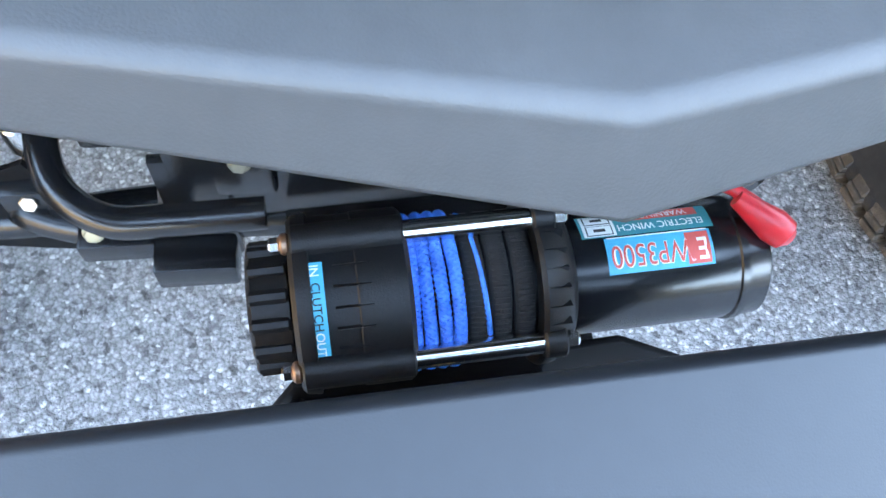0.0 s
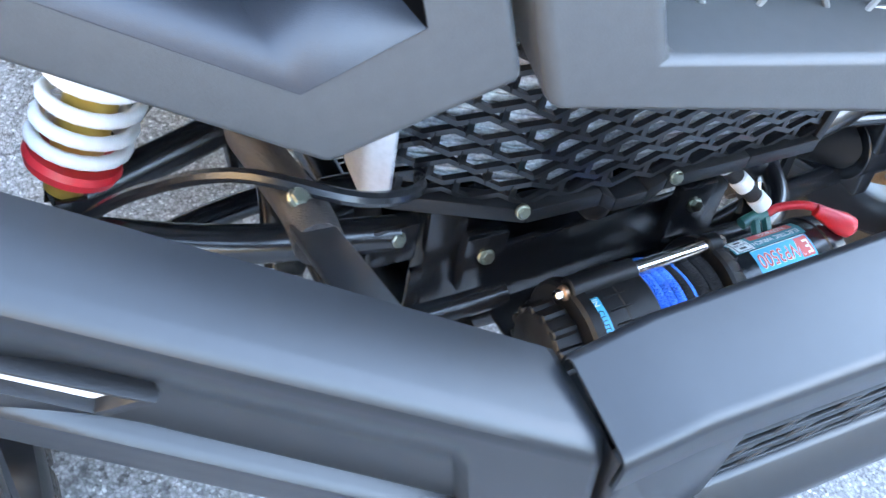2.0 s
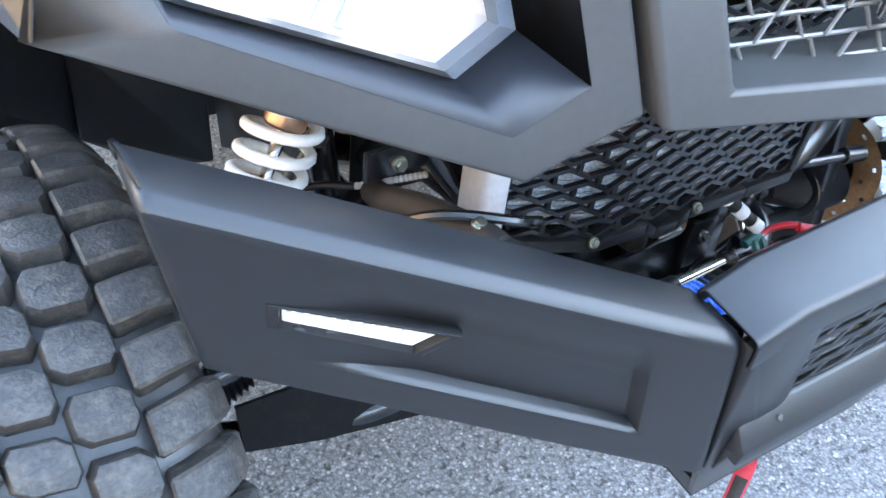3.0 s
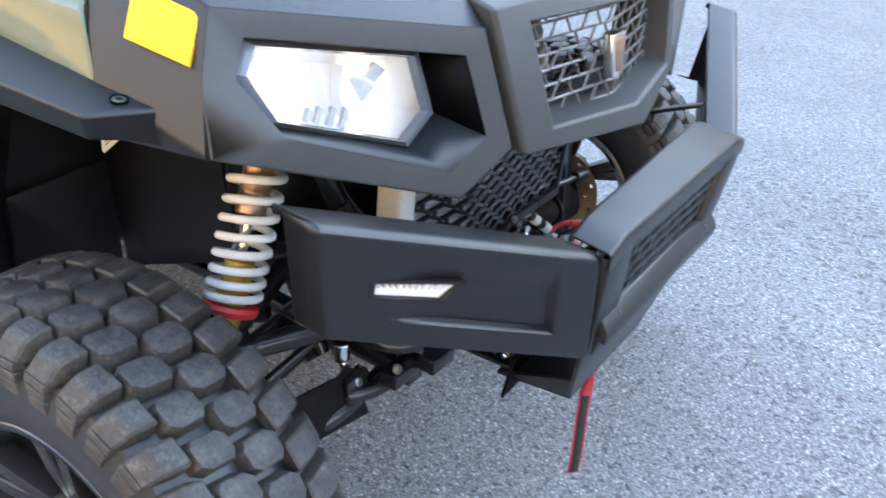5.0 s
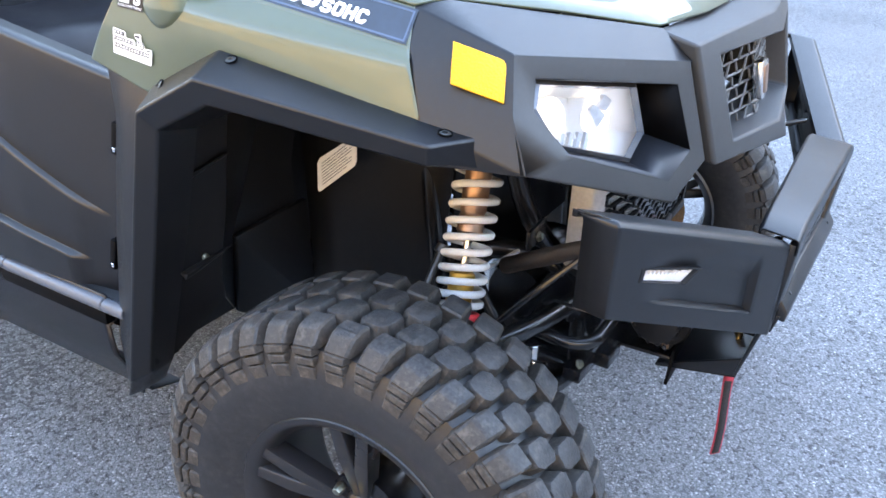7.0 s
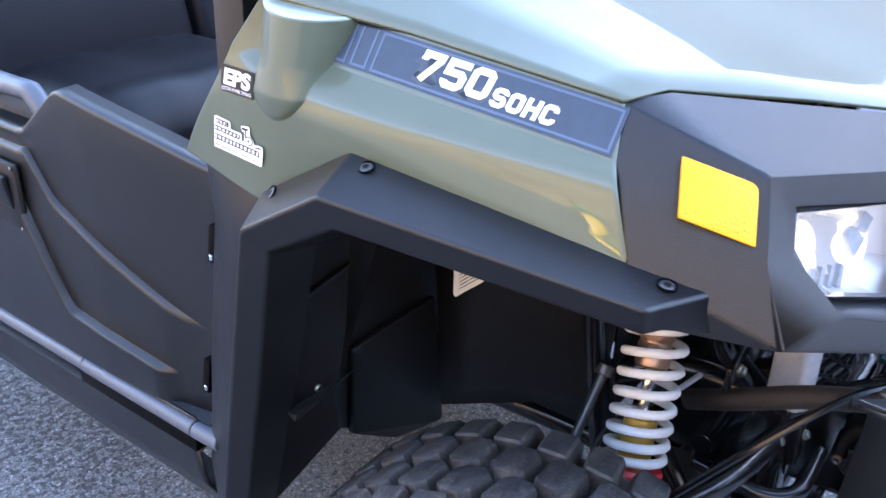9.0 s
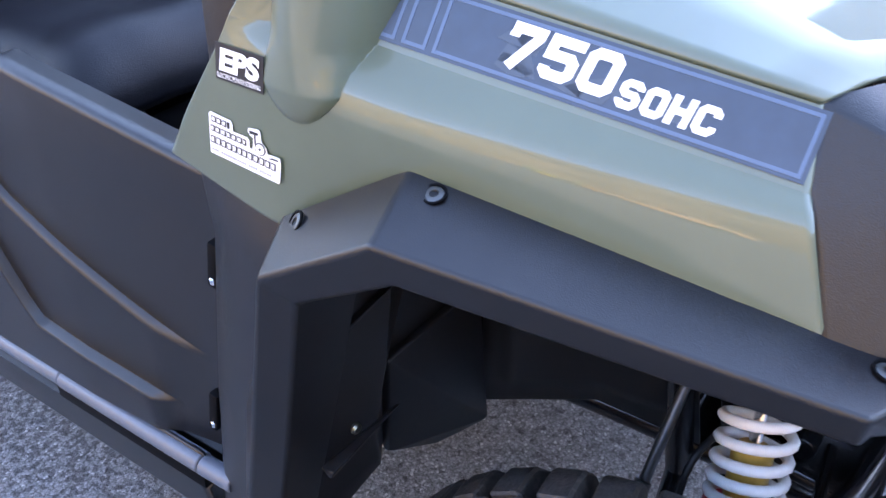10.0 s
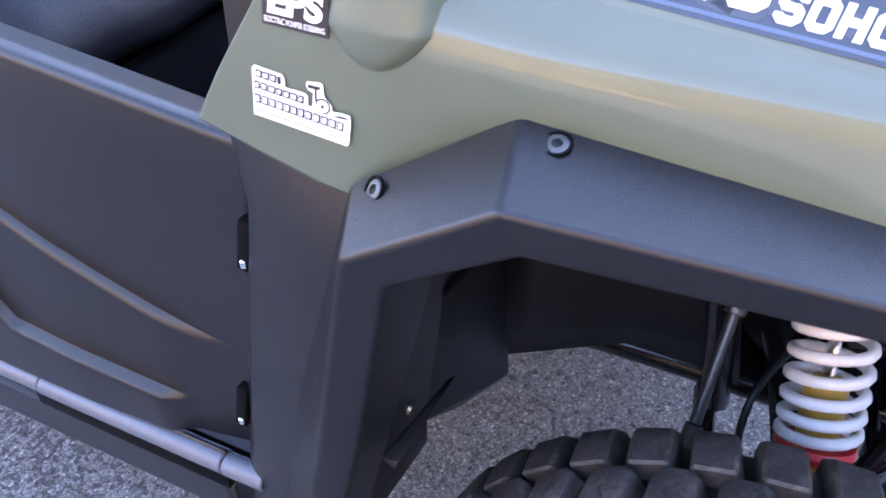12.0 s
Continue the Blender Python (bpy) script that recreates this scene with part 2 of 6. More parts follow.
# unlit bulb; the faint glow is added to whiten the headlight
LAMP = mat("brightened_lamp_bulb", (0.9, 0.9, 0.9), 0.2, vary=0.03, emit=(0.95, 0.97, 1.0), emit_power=0.09)
TAPE = mat("white_tape", (0.80, 0.80, 0.78), 0.5, vary=0.08)
GREENW = mat("dark_green_cable", (0.01, 0.10, 0.09), 0.4, vary=0.1)

GLASS = bpy.data.materials.new("clear_lens")
GLASS.use_nodes = True
_n, _l = GLASS.node_tree.nodes, GLASS.node_tree.links
_n.remove(_n["Principled BSDF"])
_clear = _n.new("ShaderNodeBsdfTransparent")
_gloss = _n.new("ShaderNodeBsdfGlossy")
_gloss.inputs["Roughness"].default_value = 0.03
_fres = _n.new("ShaderNodeFresnel")
_fres.inputs["IOR"].default_value = 1.4
_mix = _n.new("ShaderNodeMixShader")
_l.new(_fres.outputs[0], _mix.inputs[0])
_l.new(_clear.outputs[0], _mix.inputs[1])
_l.new(_gloss.outputs[0], _mix.inputs[2])
_l.new(_mix.outputs[0], _n["Material Output"].inputs["Surface"])


# ---------------------------------------------------------------- building helpers
CX = 0.02


def at(s, w, y, z):
    """A point of the vehicle: s is -1 on its right side and 1 on its left, w the distance from its middle."""
    return Vector((CX + s * w, y, z))


def finish(bm, angle=38):
    bmesh.ops.recalc_face_normals(bm, faces=bm.faces)
    me = bpy.data.meshes.new("mesh")
    bm.to_mesh(me)
    bm.free()
    for f in me.polygons:
        f.use_smooth = True
    me.set_sharp_from_angle(angle=radians(angle))
    return me


def part(name, bm, material, parent=None, label="", angle=38, solid=0.0, bevel=0.0, flat=False):
    me = finish(bm, angle)
    me.name = name
    me.materials.append(material)
    ob = new(name, me)
    if bevel:
        md = ob.modifiers.new("edge", "BEVEL")
        md.width, md.segments, md.limit_method, md.angle_limit = bevel, 4, "ANGLE", radians(16)
    if solid:
        md = ob.modifiers.new("thickness", "SOLIDIFY")
        md.thickness, md.offset = solid, 0
    if bevel or flat:
        md = ob.modifiers.new("flat faces", "WEIGHTED_NORMAL")
        md.weight, md.keep_sharp = 80, False
    if parent:
        ob.parent = parent
    if label:
        ob["label"] = label
    return ob


def hull(bm, pts, bevel=0.0, seg=2):
    """A convex solid through these corners, with rounded edges."""
    b = bmesh.new()
    for p in pts:
        b.verts.new(p)
    r = bmesh.ops.convex_hull(b, input=b.verts)
    junk = [g for g in r["geom_interior"] if isinstance(g, bmesh.types.BMVert)]
    bmesh.ops.delete(b, geom=junk, context="VERTS")
    bmesh.ops.dissolve_limit(b, angle_limit=radians(3), verts=b.verts, edges=b.edges)
    if bevel:
        bmesh.ops.bevel(b, geom=list(b.edges), offset=bevel, segments=seg, affect="EDGES", profile=0.5, clamp_overlap=True)
    merge(bm, b)


def merge(bm, b):
    me = bpy.data.meshes.new("tmp")
    b.to_mesh(me)
    b.free()
    bm.from_mesh(me)
    bpy.data.meshes.remove(me)


def box(bm, c, size, turn=None, bevel=0.002):
    turn = turn or Matrix()
    h = Vector(size) / 2
    hull(bm, [Vector(c) + turn.to_3x3() @ Vector((a * h.x, b * h.y, d * h.z)) for a in (-1, 1) for b in (-1, 1) for d in (-1, 1)], bevel)


def basis(axis):
    a = Vector(axis).normalized()
    u = a.orthogonal().normalized()
    return a, u, a.cross(u)


def lathe(bm, origin, axis, profile, seg=32, closed=False):
    """A turned form: profile of (distance along the axis, radius)."""
    a, u, v = basis(axis)
    o = Vector(origin)
    rings = []
    for d, r in profile:
        if r < 1e-5:
            rings.append([bm.verts.new(o + a * d)])
        else:
            rings.append([bm.verts.new(o + a * d + (u * math.cos(k) + v * math.sin(k)) * r) for k in (2 * math.pi * i / seg for i in range(seg))])
    pairs = list(zip(rings, rings[1:])) + ([(rings[-1], rings[0])] if closed else [])
    for p, q in pairs:
        for i in range(seg):
            j = (i + 1) % seg
            if len(p) == 1 and len(q) == 1:
                continue
            if len(p) == 1:
                bm.faces.new((p[0], q[i], q[j]))
            elif len(q) == 1:
                bm.faces.new((p[i], q[0], p[j]))
            else:
                bm.faces.new((p[i], q[i], q[j], p[j]))


def cyl(bm, a, b, r, r2=None, seg=20, edge=0.0015):
    a, b = Vector(a), Vector(b)
    n = (b - a).length
    r2 = r if r2 is None else r2
    e = min(edge, n / 3, r / 3, r2 / 3)
    lathe(bm, a, b - a, [(0, 0), (0, r - e), (e, r), (n - e, r2), (n, r2 - e), (n, 0)], seg)


def smooth_path(pts, steps=6):
    pts = [Vector(p) for p in pts]
    if len(pts) < 3:
        return pts
    out = []
    ext = [pts[0] * 2 - pts[1]] + pts + [pts[-1] * 2 - pts[-2]]
    for i in range(1, len(ext) - 2):
        p0, p1, p2, p3 = ext[i - 1:i + 3]
        for k in range(steps):
            t = k / steps
            out.append(0.5 * ((2 * p1) + (p2 - p0) * t + (2 * p0 - 5 * p1 + 4 * p2 - p3) * t * t + (3 * p1 - p0 - 3 * p2 + p3) * t ** 3))
    out.append(pts[-1])
    return out


def tube(bm, pts, r, seg=12, steps=6, wave=None):
    """A round bar along a smooth path."""
    path = smooth_path(pts, steps)
    rings = []
    u = None
    for i, p in enumerate(path):
        d = (path[min(i + 1, len(path) - 1)] - path[max(i - 1, 0)]).normalized()
        u = d.orthogonal().normalized() if u is None else (u - d * u.dot(d)).normalized()
        v = d.cross(u)
        q = r if wave is None else r * wave(i)
        rings.append([bm.verts.new(p + (u * math.cos(k) + v * math.sin(k)) * q) for k in (2 * math.pi * j / seg for j in range(seg))])
    for p, q in zip(rings, rings[1:]):
        for i in range(seg):
            j = (i + 1) % seg
            bm.faces.new((p[i], p[j], q[j], q[i]))
    bm.faces.new(rings[0][::-1])
    bm.faces.new(rings[-1])


def grid(bm, rows):
    """A sheet through rows of points."""
    vs = [[bm.verts.new(p) for p in row] for row in rows]
    for a, b in zip(vs, vs[1:]):
        for i in range(len(a) - 1):
            bm.faces.new((a[i], a[i + 1], b[i + 1], b[i]))
    return vs


def polygon(bm, pts):
    return bm.faces.new([bm.verts.new(p) for p in pts])


def bolt_head(bm, p, n, r=0.009, h=0.006, seg=6, washer=True):
    r, h = r * 0.68, h * 0.85
    n = Vector(n).normalized()
    p = Vector(p)
    if washer:
        cyl(bm, p - n * 0.002, p + n * 0.002, r * 1.3, seg=18, edge=0.0006)
    cyl(bm, p, p + n * h, r, seg=seg, edge=0.001)


def lettering(text, name, material, parent, origin, right, up, height, label="", spread=1.0, bold=0.0, depth=0.0004, width=0.0, slant=0.0, gap=1.0):
    """Raised letters that start at origin and run along right."""
    cu = bpy.data.curves.new("letters", "FONT")
    cu.body = text
    cu.size = 1.0
    cu.offset = bold
    cu.extrude = 0.0
    cu.space_character = gap
    tmp = bpy.data.objects.new("letters", cu)
    scene.collection.objects.link(tmp)
    dg = bpy.context.evaluated_depsgraph_get()
    me = bpy.data.meshes.new_from_object(tmp.evaluated_get(dg))
    bpy.data.objects.remove(tmp)
    bpy.data.curves.remove(cu)
    ys = [v.co.y for v in me.vertices]
    k = height / (max(ys) - min(ys))
    x0, y0 = min(v.co.x for v in me.vertices), min(ys)
    if width:
        spread = width / (k * (max(v.co.x for v in me.vertices) - x0))
    right, up = Vector(right).normalized(), Vector(up).normalized()
    up = (up - right * up.dot(right)).normalized()
    nrm = right.cross(up)
    for v in me.vertices:
        c = v.co.copy()
        v.co = Vector(origin) + right * ((c.x - x0) * k * spread + slant * (c.y - y0) * k) + up * (c.y - y0) * k + nrm * depth
    me.name = name
    me.materials.clear()
    me.materials.append(material)
    ob = new(name, me)
    ob.parent = parent
    if label:
        ob["label"] = label
    return ob


def plate_on(name, material, parent, origin, right, up, pts, lift=0.0006, label="", thick=0.0004):
    """A thin flat print or plate given by its outline in two directions."""
    right, up = Vector(right).normalized(), Vector(up).normalized()
    up = (up - right * up.dot(right)).normalized()
    n = right.cross(up)
    bm = bmesh.new()
    lo = [bm.verts.new(Vector(origin) + right * a + up * b + n * (lift - thick)) for a, b in pts]
    hi = [bm.verts.new(Vector(origin) + right * a + up * b + n * lift) for a, b in pts]
    bm.faces.new(hi)
    bm.faces.new(lo[::-1])
    for i in range(len(pts)):
        j = (i + 1) % len(pts)
        bm.faces.new((lo[i], lo[j], hi[j], hi[i]))
    return part(name, bm, material, parent, label, angle=20)


def rect(x0, y0, x1, y1):
    return [(x0, y0), (x1, y0), (x1, y1), (x0, y1)]


# ---------------------------------------------------------------- ground and surroundings
bm = bmesh.new()
polygon(bm, [(-900, -900, 0), (900, -900, 0), (900, 900, 0), (-900, 900, 0)])
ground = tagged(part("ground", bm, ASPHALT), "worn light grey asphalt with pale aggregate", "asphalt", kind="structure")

# ---------------------------------------------------------------- the vehicle
utv = tagged(new("utility_vehicle"), "olive green and black side-by-side utility vehicle with front winch bumper", "vehicle")


# ---- front bumper
def wing_point(s, u, v, d):
    """On a wing's front plane: u from the middle outwards, v from its lower to its upper edge, d behind it."""
    lo = at(s, 0.222, 0.016, 0.556).lerp(at(s, 0.572, 0.166, 0.706), u)
    hi = at(s, 0.258, 0.010, 0.727).lerp(at(s, 0.600, 0.156, 0.848), u)
    n = (at(s, 0.572, 0.166, 0.706) - at(s, 0.222, 0.016, 0.556)).cross(at(s, 0.258, 0.010, 0.727) - at(s, 0.222, 0.016, 0.556)).normalized()
    if n.y < 0:
        n = -n
    return lo.lerp(hi, v) + n * d


def wing(s, parent):
    def ease(a, b, t):
        t = max(0.0, min(1.0, (t - a) / (b - a)))
        return t * t * (3 - 2 * t)
    back = Vector((0, 0.050, 0.004))
    us = [0, 0.012, 0.05, 0.09, 0.12, 0.15] + [0.16 + 0.84 * k / 96 for k in range(97)]
    vs = [0, 0.02, 0.1, 0.18, 0.205, 0.214, 0.222, 0.228, 0.234, 0.240, 0.246, 0.252, 0.26, 0.28, 0.3, 0.34, 0.38] + [0.42 + 0.25 * k / 36 for k in range(37)] + [0.67 + 0.285 * k / 10 for k in range(1, 11)]
    rows = []
    rows.append([wing_point(s, u, 0, 0) + back * 0.5 for u in us])
    for v in vs:
        row = []
        for u in us:
            d = 0.011 * ease(0.165, 0.195, u) * ease(0.214, 0.248, v) * (1 - ease(0.55, 0.9, v)) * (1 - ease(0.60, 0.86, u))
            row.append(wing_point(s, u, v, d))
        rows.append(row)
    for v, d in ((0.972, 0.0008), (0.984, 0.0024), (0.993, 0.0048), (0.998, 0.0075)):
        rows.append([wing_point(s, u, v, d) for u in us])
    rows.append([wing_point(s, u, 1.0, 0.011) for u in us])
    rows.append([wing_point(s, u, 1.0, 0.004) + back for u in us])
    rows.append([wing_point(s, u, 0.94, 0.004) + back for u in us])
    bm = bmesh.new()
    for k, row in enumerate(rows):
        edge, far = row[-1], 0.006 if k >= len(rows) - 2 else 0.045
        row.append(edge + Vector((s * 0.0015, 0.0015, 0)))
        row.append(edge + Vector((s * 0.002, 0.005, 0)))
        row.append(edge + Vector((s * 0.000, far, 0)))
    vg = grid(bm, rows)
    # opening of the lamp
    c = [(0.560, 0.655), (0.850, 0.585), (0.858, 0.448), (0.628, 0.478)]
    m = [sum(a) / 4 for a in zip(*c)]

    def inside(u, v, k):
        q = [(m[0] + (a - m[0]) * k, m[1] + (b - m[1]) * k) for a, b in c]
        return all((q[i][0] - q[i - 1][0]) * (v - q[i - 1][1]) - (q[i][1] - q[i - 1][1]) * (u - q[i - 1][0]) < 0 for i in range(4))
    gone = []
    for i in range(len(vs) - 1):
        for j in range(len(us) - 1):
            if inside((us[j] + us[j + 1]) / 2, (vs[i] + vs[i + 1]) / 2, 1.0):
                gone += [f for f in vg[i + 1][j].link_faces if vg[i + 2][j + 1] in f.verts]
    bmesh.ops.delete(bm, geom=list(set(gone)), context="FACES")
    w = part("bumper_wing", bm, SATIN, parent, angle=24, solid=0.004)
    # lamp sunk in its slanted frame
    bm = bmesh.new()
    for i in range(4):
        a, b = c[i], c[(i + 1) % 4]
        grow = lambda q, k: (m[0] + (q[0] - m[0]) * k, m[1] + (q[1] - m[1]) * k)
        hull(bm, [wing_point(s, *grow(q, k), d) for q in (a, b) for k, d in ((1.0, 0.012), (0.95, 0.012), (1.13, -0.0028), (1.13, 0.003), (0.99, -0.0032))], 0.0006)
    hull(bm, [wing_point(s, *q, d) for q in c for d in (0.014, 0.022)], 0.001)
    lamp = part("led_lamp", bm, MATTE, w, "slanted white led lamp in a black frame")
    bm = bmesh.new()
    hull(bm, [wing_point(s, *grow(q, 0.96), d) for q in c for d in (0.006, 0.014)], 0.0005)
    part("led_panel", bm, LED, lamp)
    # moulded cells and a bright rim in front of the panel
    bm = bmesh.new()
    for a, e in zip(c, c[1:] + c[:1]):
        hull(bm, [wing_point(s, *grow(q, k), dd) for q in (a, e) for k in (0.96, 0.90) for dd in (0.003, 0.009)], 0.0006)
    # white lower band with teeth standing up into the grey upper half
    e4 = [grow(q, 0.9) for q in c]
    inner = lambda g, h: tuple((e4[3][x] * (1 - g) + e4[2][x] * g) * (1 - h) + (e4[0][x] * (1 - g) + e4[1][x] * g) * h for x in (0, 1))
    hull(bm, [wing_point(s, *inner(u_, v_), dd) for u_ in (0, 1) for v_ in (0, 0.46) for dd in (0.003, 0.009)], 0.0004)
    for k in range(11):
        u_ = 0.05 + 0.09 * k
        hull(bm, [wing_point(s, *inner(u_ + e, v_), dd) for v_, e in ((0.42, -0.026), (0.42, 0.026), (0.9 if k % 2 else 0.78, -0.004), (0.9 if k % 2 else 0.78, 0.012)) for dd in (0.002, 0.009)], 0.0003)
    part("led_lens", bm, LEDRIM, lamp)
    return w


bm = bmesh.new()
# top of the middle section in one folded sheet, dropped at its ends
prof = ((0.0, 0.66, 0.0), (-0.001, 0.70, 0.0), (0.0, 0.722, 0.0), (0.0, 0.7455, 0.0), (0.058, 0.752, 0.002), (0.060, 0.735, 0.002))
grid(bm, [[at(1, w * (1 - (0.012 if z < 0.69 else 0)), y + (0.024 * (w + 0.254) / 0.508 - 0.003 if y > 0.05 else 0), z - d) for w, d in ((-0.254, 0.011), (-0.21, 0.0), (-0.1, 0.0), (0.1, 0.0), (0.21, 0.0), (0.254, 0.011))] for y, z, _ in prof[2:]])
top_plate = part("bumper_top", bm, SATIN, None, "", angle=30, solid=0.004, bevel=0.005)
cheeks = []
for s in (-1, 1):
    bm = bmesh.new()
    # cheeks beside the mesh, running down and inwards
    hull(bm, [at(s, 0.252, -0.002, 0.726), at(s, 0.178, -0.001, 0.726), at(s, 0.218, 0.015, 0.556), at(s, 0.148, 0.012, 0.60), at(s, 0.16, 0.013, 0.556), at(s, 0.252, 0.012, 0.726), at(s, 0.218, 0.03, 0.556), at(s, 0.148, 0.03, 0.6), at(s, 0.178, 0.014, 0.726)], 0.003)
    hull(bm, [at(s, 0.252, 0.004, 0.726), at(s, 0.256, 0.05, 0.732), at(s, 0.218, 0.07, 0.56), at(s, 0.218, 0.018, 0.558), at(s, 0.248, 0.05, 0.73), at(s, 0.212, 0.07, 0.56)], 0.002)
    cheeks.append(part("bumper_cheek", bm, SATIN))
# sill under the mesh, lip and the lower apron
bm = bmesh.new()
hull(bm, [at(1, w, y, z) for w in (-0.21, 0.21) for y, z in ((-0.005, 0.594), (-0.003, 0.576), (0.012, 0.620), (0.03, 0.620), (0.03, 0.580))], 0.003)
hull(bm, [at(1, a * w, y, z) for a in (-1, 1) for w, y, z in ((0.212, 0.004, 0.586), (0.208, 0.014, 0.55), (0.20, 0.024, 0.55), (0.212, 0.016, 0.586))], 0.002)
# strip above the mesh
hull(bm, [at(1, w, y, z) for w in (-0.185, 0.185) for y, z in ((-0.001, 0.726), (0.0035, 0.704), (0.014, 0.726), (0.016, 0.704))], 0.002)
bumper = part("front_bumper", bm, SATIN, utv, "satin black steel bumper with folded edges")
bm = bmesh.new()
hull(bm, [at(1, a * w, y, z) for a in (-1, 1) for w, y, z in ((0.214, 0.022, 0.558), (0.13, 0.060, 0.405), (0.13, 0.066, 0.405), (0.214, 0.03, 0.558))], 0.002)
part("bumper_apron", bm, SATIN, bumper)
bm = bmesh.new()
hull(bm, [at(1, a * w, y, z) for a in (-1, 1) for w, y, z in ((0.13, 0.060, 0.409), (0.078, 0.215, 0.347), (0.078, 0.215, 0.339), (0.13, 0.060, 0.401))], 0.002)
for s in (-1, 1):
    hull(bm, [at(s, 0.158, 0.048, 0.46), at(s, 0.13, 0.06, 0.405), at(s, 0.078, 0.215, 0.343), at(s, 0.152, 0.05, 0.46), at(s, 0.124, 0.062, 0.405), at(s, 0.072, 0.215, 0.343)], 0.001)
part("bumper_skid", bm, SATIN, bumper)
top_plate.parent = bumper
for ob in cheeks:
    ob.parent = bumper
for s in (-1, 1):
    wing(s, bumper)
    bm = bmesh.new()
    hull(bm, [at(s, w + e, y + q, z) for w, y, z in ((0.220, 0.030, 0.560), (0.255, 0.024, 0.728)) for e in (-0.02, 0.03) for q in (0.0, 0.01 + 0.4 * max(0, e))], 0.001)
    part("joint_plate", bm, DARKGAP, bumper)

# slotted mesh in the bumper's middle
bm = bmesh.new()
rows, cols = 4, 9
for r in range(rows + 1):
    z = 0.618 + 0.090 * r / rows
    y = 0.017 - 0.009 * r / rows
    box(bm, at(1, 0, y, z), (0.42, 0.0035, 0.0070), bevel=0.0008)
for r in range(rows):
    for c in range(cols + 1):
        w = -0.205 + 0.41 * (c + 0.5 * (r % 2)) / cols
        if abs(w) > 0.2:
            continue
        z0 = 0.618 + 0.090 * r / rows
        z1 = 0.618 + 0.090 * (r + 1) / rows
        y0, y1 = 0.017 - 0.009 * r / rows, 0.017 - 0.009 * (r + 1) / rows
        hull(bm, [at(1, w + a, y, z) for (y, z, o) in ((y0, z0, -0.010), (y1, z1, 0.010)) for a in (o - 0.0045, o + 0.0045) for y in (y - 0.0014, y + 0.0004)], 0.0003, 1)
part("bumper_mesh", bm, SATIN, bumper, "black slotted steel mesh")
for w, z in ((-0.165, 0.607), (0.165, 0.607)):
    bm = bmesh.new()
    bolt_head(bm, at(1, w, 0.0035, z), (0, -0.8, 0.6), 0.0034, 0.0022)
    part("bolt", bm, SCREW, bumper)

# ---- winch
WY, WZ = 0.228, 0.446
ROD0 = 70


def wx(x):
    return Vector((x, WY, WZ))


bm = bmesh.new()
lathe(bm, wx(-0.066), (1, 0, 0), [(0, 0), (0, 0.056), (0.003, 0.059), (0.012, 0.060), (0.013, 0.057), (0.04, 0.057), (0.041, 0.058), (0.071, 0.058), (0.074, 0.055), (0.074, 0)], 40)
winch = part("winch", bm, MATTE, utv, "black electric winch with blue rope")
for k in range(4):
    a = radians(ROD0 + 90 * k)
    o = Vector((0, math.cos(a), math.sin(a)))
    bm = bmesh.new()
    cyl(bm, wx(-0.064) + o * 0.056, wx(0.006) + o * 0.056, 0.0115, seg=16)
    part("rod_boss", bm, MATTE, winch)
for k in range(-2, 3):
    a = radians(117 + 13 * k)
    o = Vector((0, math.cos(a), math.sin(a)))
    bm = bmesh.new()
    hull(bm, [wx(x) + o * r + Vector((0, -o.z, o.y)) * q for x in (-0.040, -0.017) for r, q in ((0.056, -0.0014), (0.056, 0.0014), (0.0588, 0.0))])
    part("case_rib", bm, MATTE, winch)
bm = bmesh.new()
lathe(bm, wx(-0.094), (1, 0, 0), [(0, 0), (0, 0.036), (0.003, 0.040), (0.026, 0.041), (0.029, 0.036), (0.029, 0)], 36)
knob = part("clutch_knob", bm, MATTE, winch)
for k in range(14):
    a = 2 * math.pi * k / 14
    o = Vector((0, math.cos(a), math.sin(a)))
    bm = bmesh.new()
    cyl(bm, wx(-0.093) + o * 0.0395, wx(-0.068) + o * 0.0395, 0.005, seg=8)
    part("knob_ridge", bm, MATTE, knob)
bm = bmesh.new()
lathe(bm, wx(0.088), (1, 0, 0), [(0, 0), (0, 0.057), (0.003, 0.059), (0.012, 0.058), (0.022, 0.05), (0.026, 0.044), (0.027, 0)], 40)
plate = part("end_plate", bm, MATTE, winch)
for k in range(4):
    a = radians(ROD0 + 90 * k)
    o = Vector((0, math.cos(a), math.sin(a)))
    bm = bmesh.new()
    cyl(bm, wx(0.088) + o * 0.056, wx(0.103) + o * 0.056, 0.011, seg=16)
    part("rod_boss", bm, MATTE, plate)
for k in range(10):
    a = radians(60 + 12 * k)
    o = Vector((0, math.cos(a), math.sin(a)))
    bm = bmesh.new()
    hull(bm, [wx(x) + o * r + Vector((0, -o.z, o.y)) * q for x in (0.092, 0.106) for r, q in ((0.05, -0.003), (0.05, 0.003), (0.0592, 0.0))])
    part("plate_rib", bm, MATTE, plate)
bm = bmesh.new()
lathe(bm, wx(0.108), (1, 0, 0), [(0, 0), (0, 0.040), (0.004, 0.042), (0.118, 0.042), (0.119, 0.0435), (0.124, 0.0435), (0.125, 0.042), (0.139, 0.041), (0.142, 0.037), (0.142, 0)], 48)
motor = part("motor_can", bm, FRAME, winch)

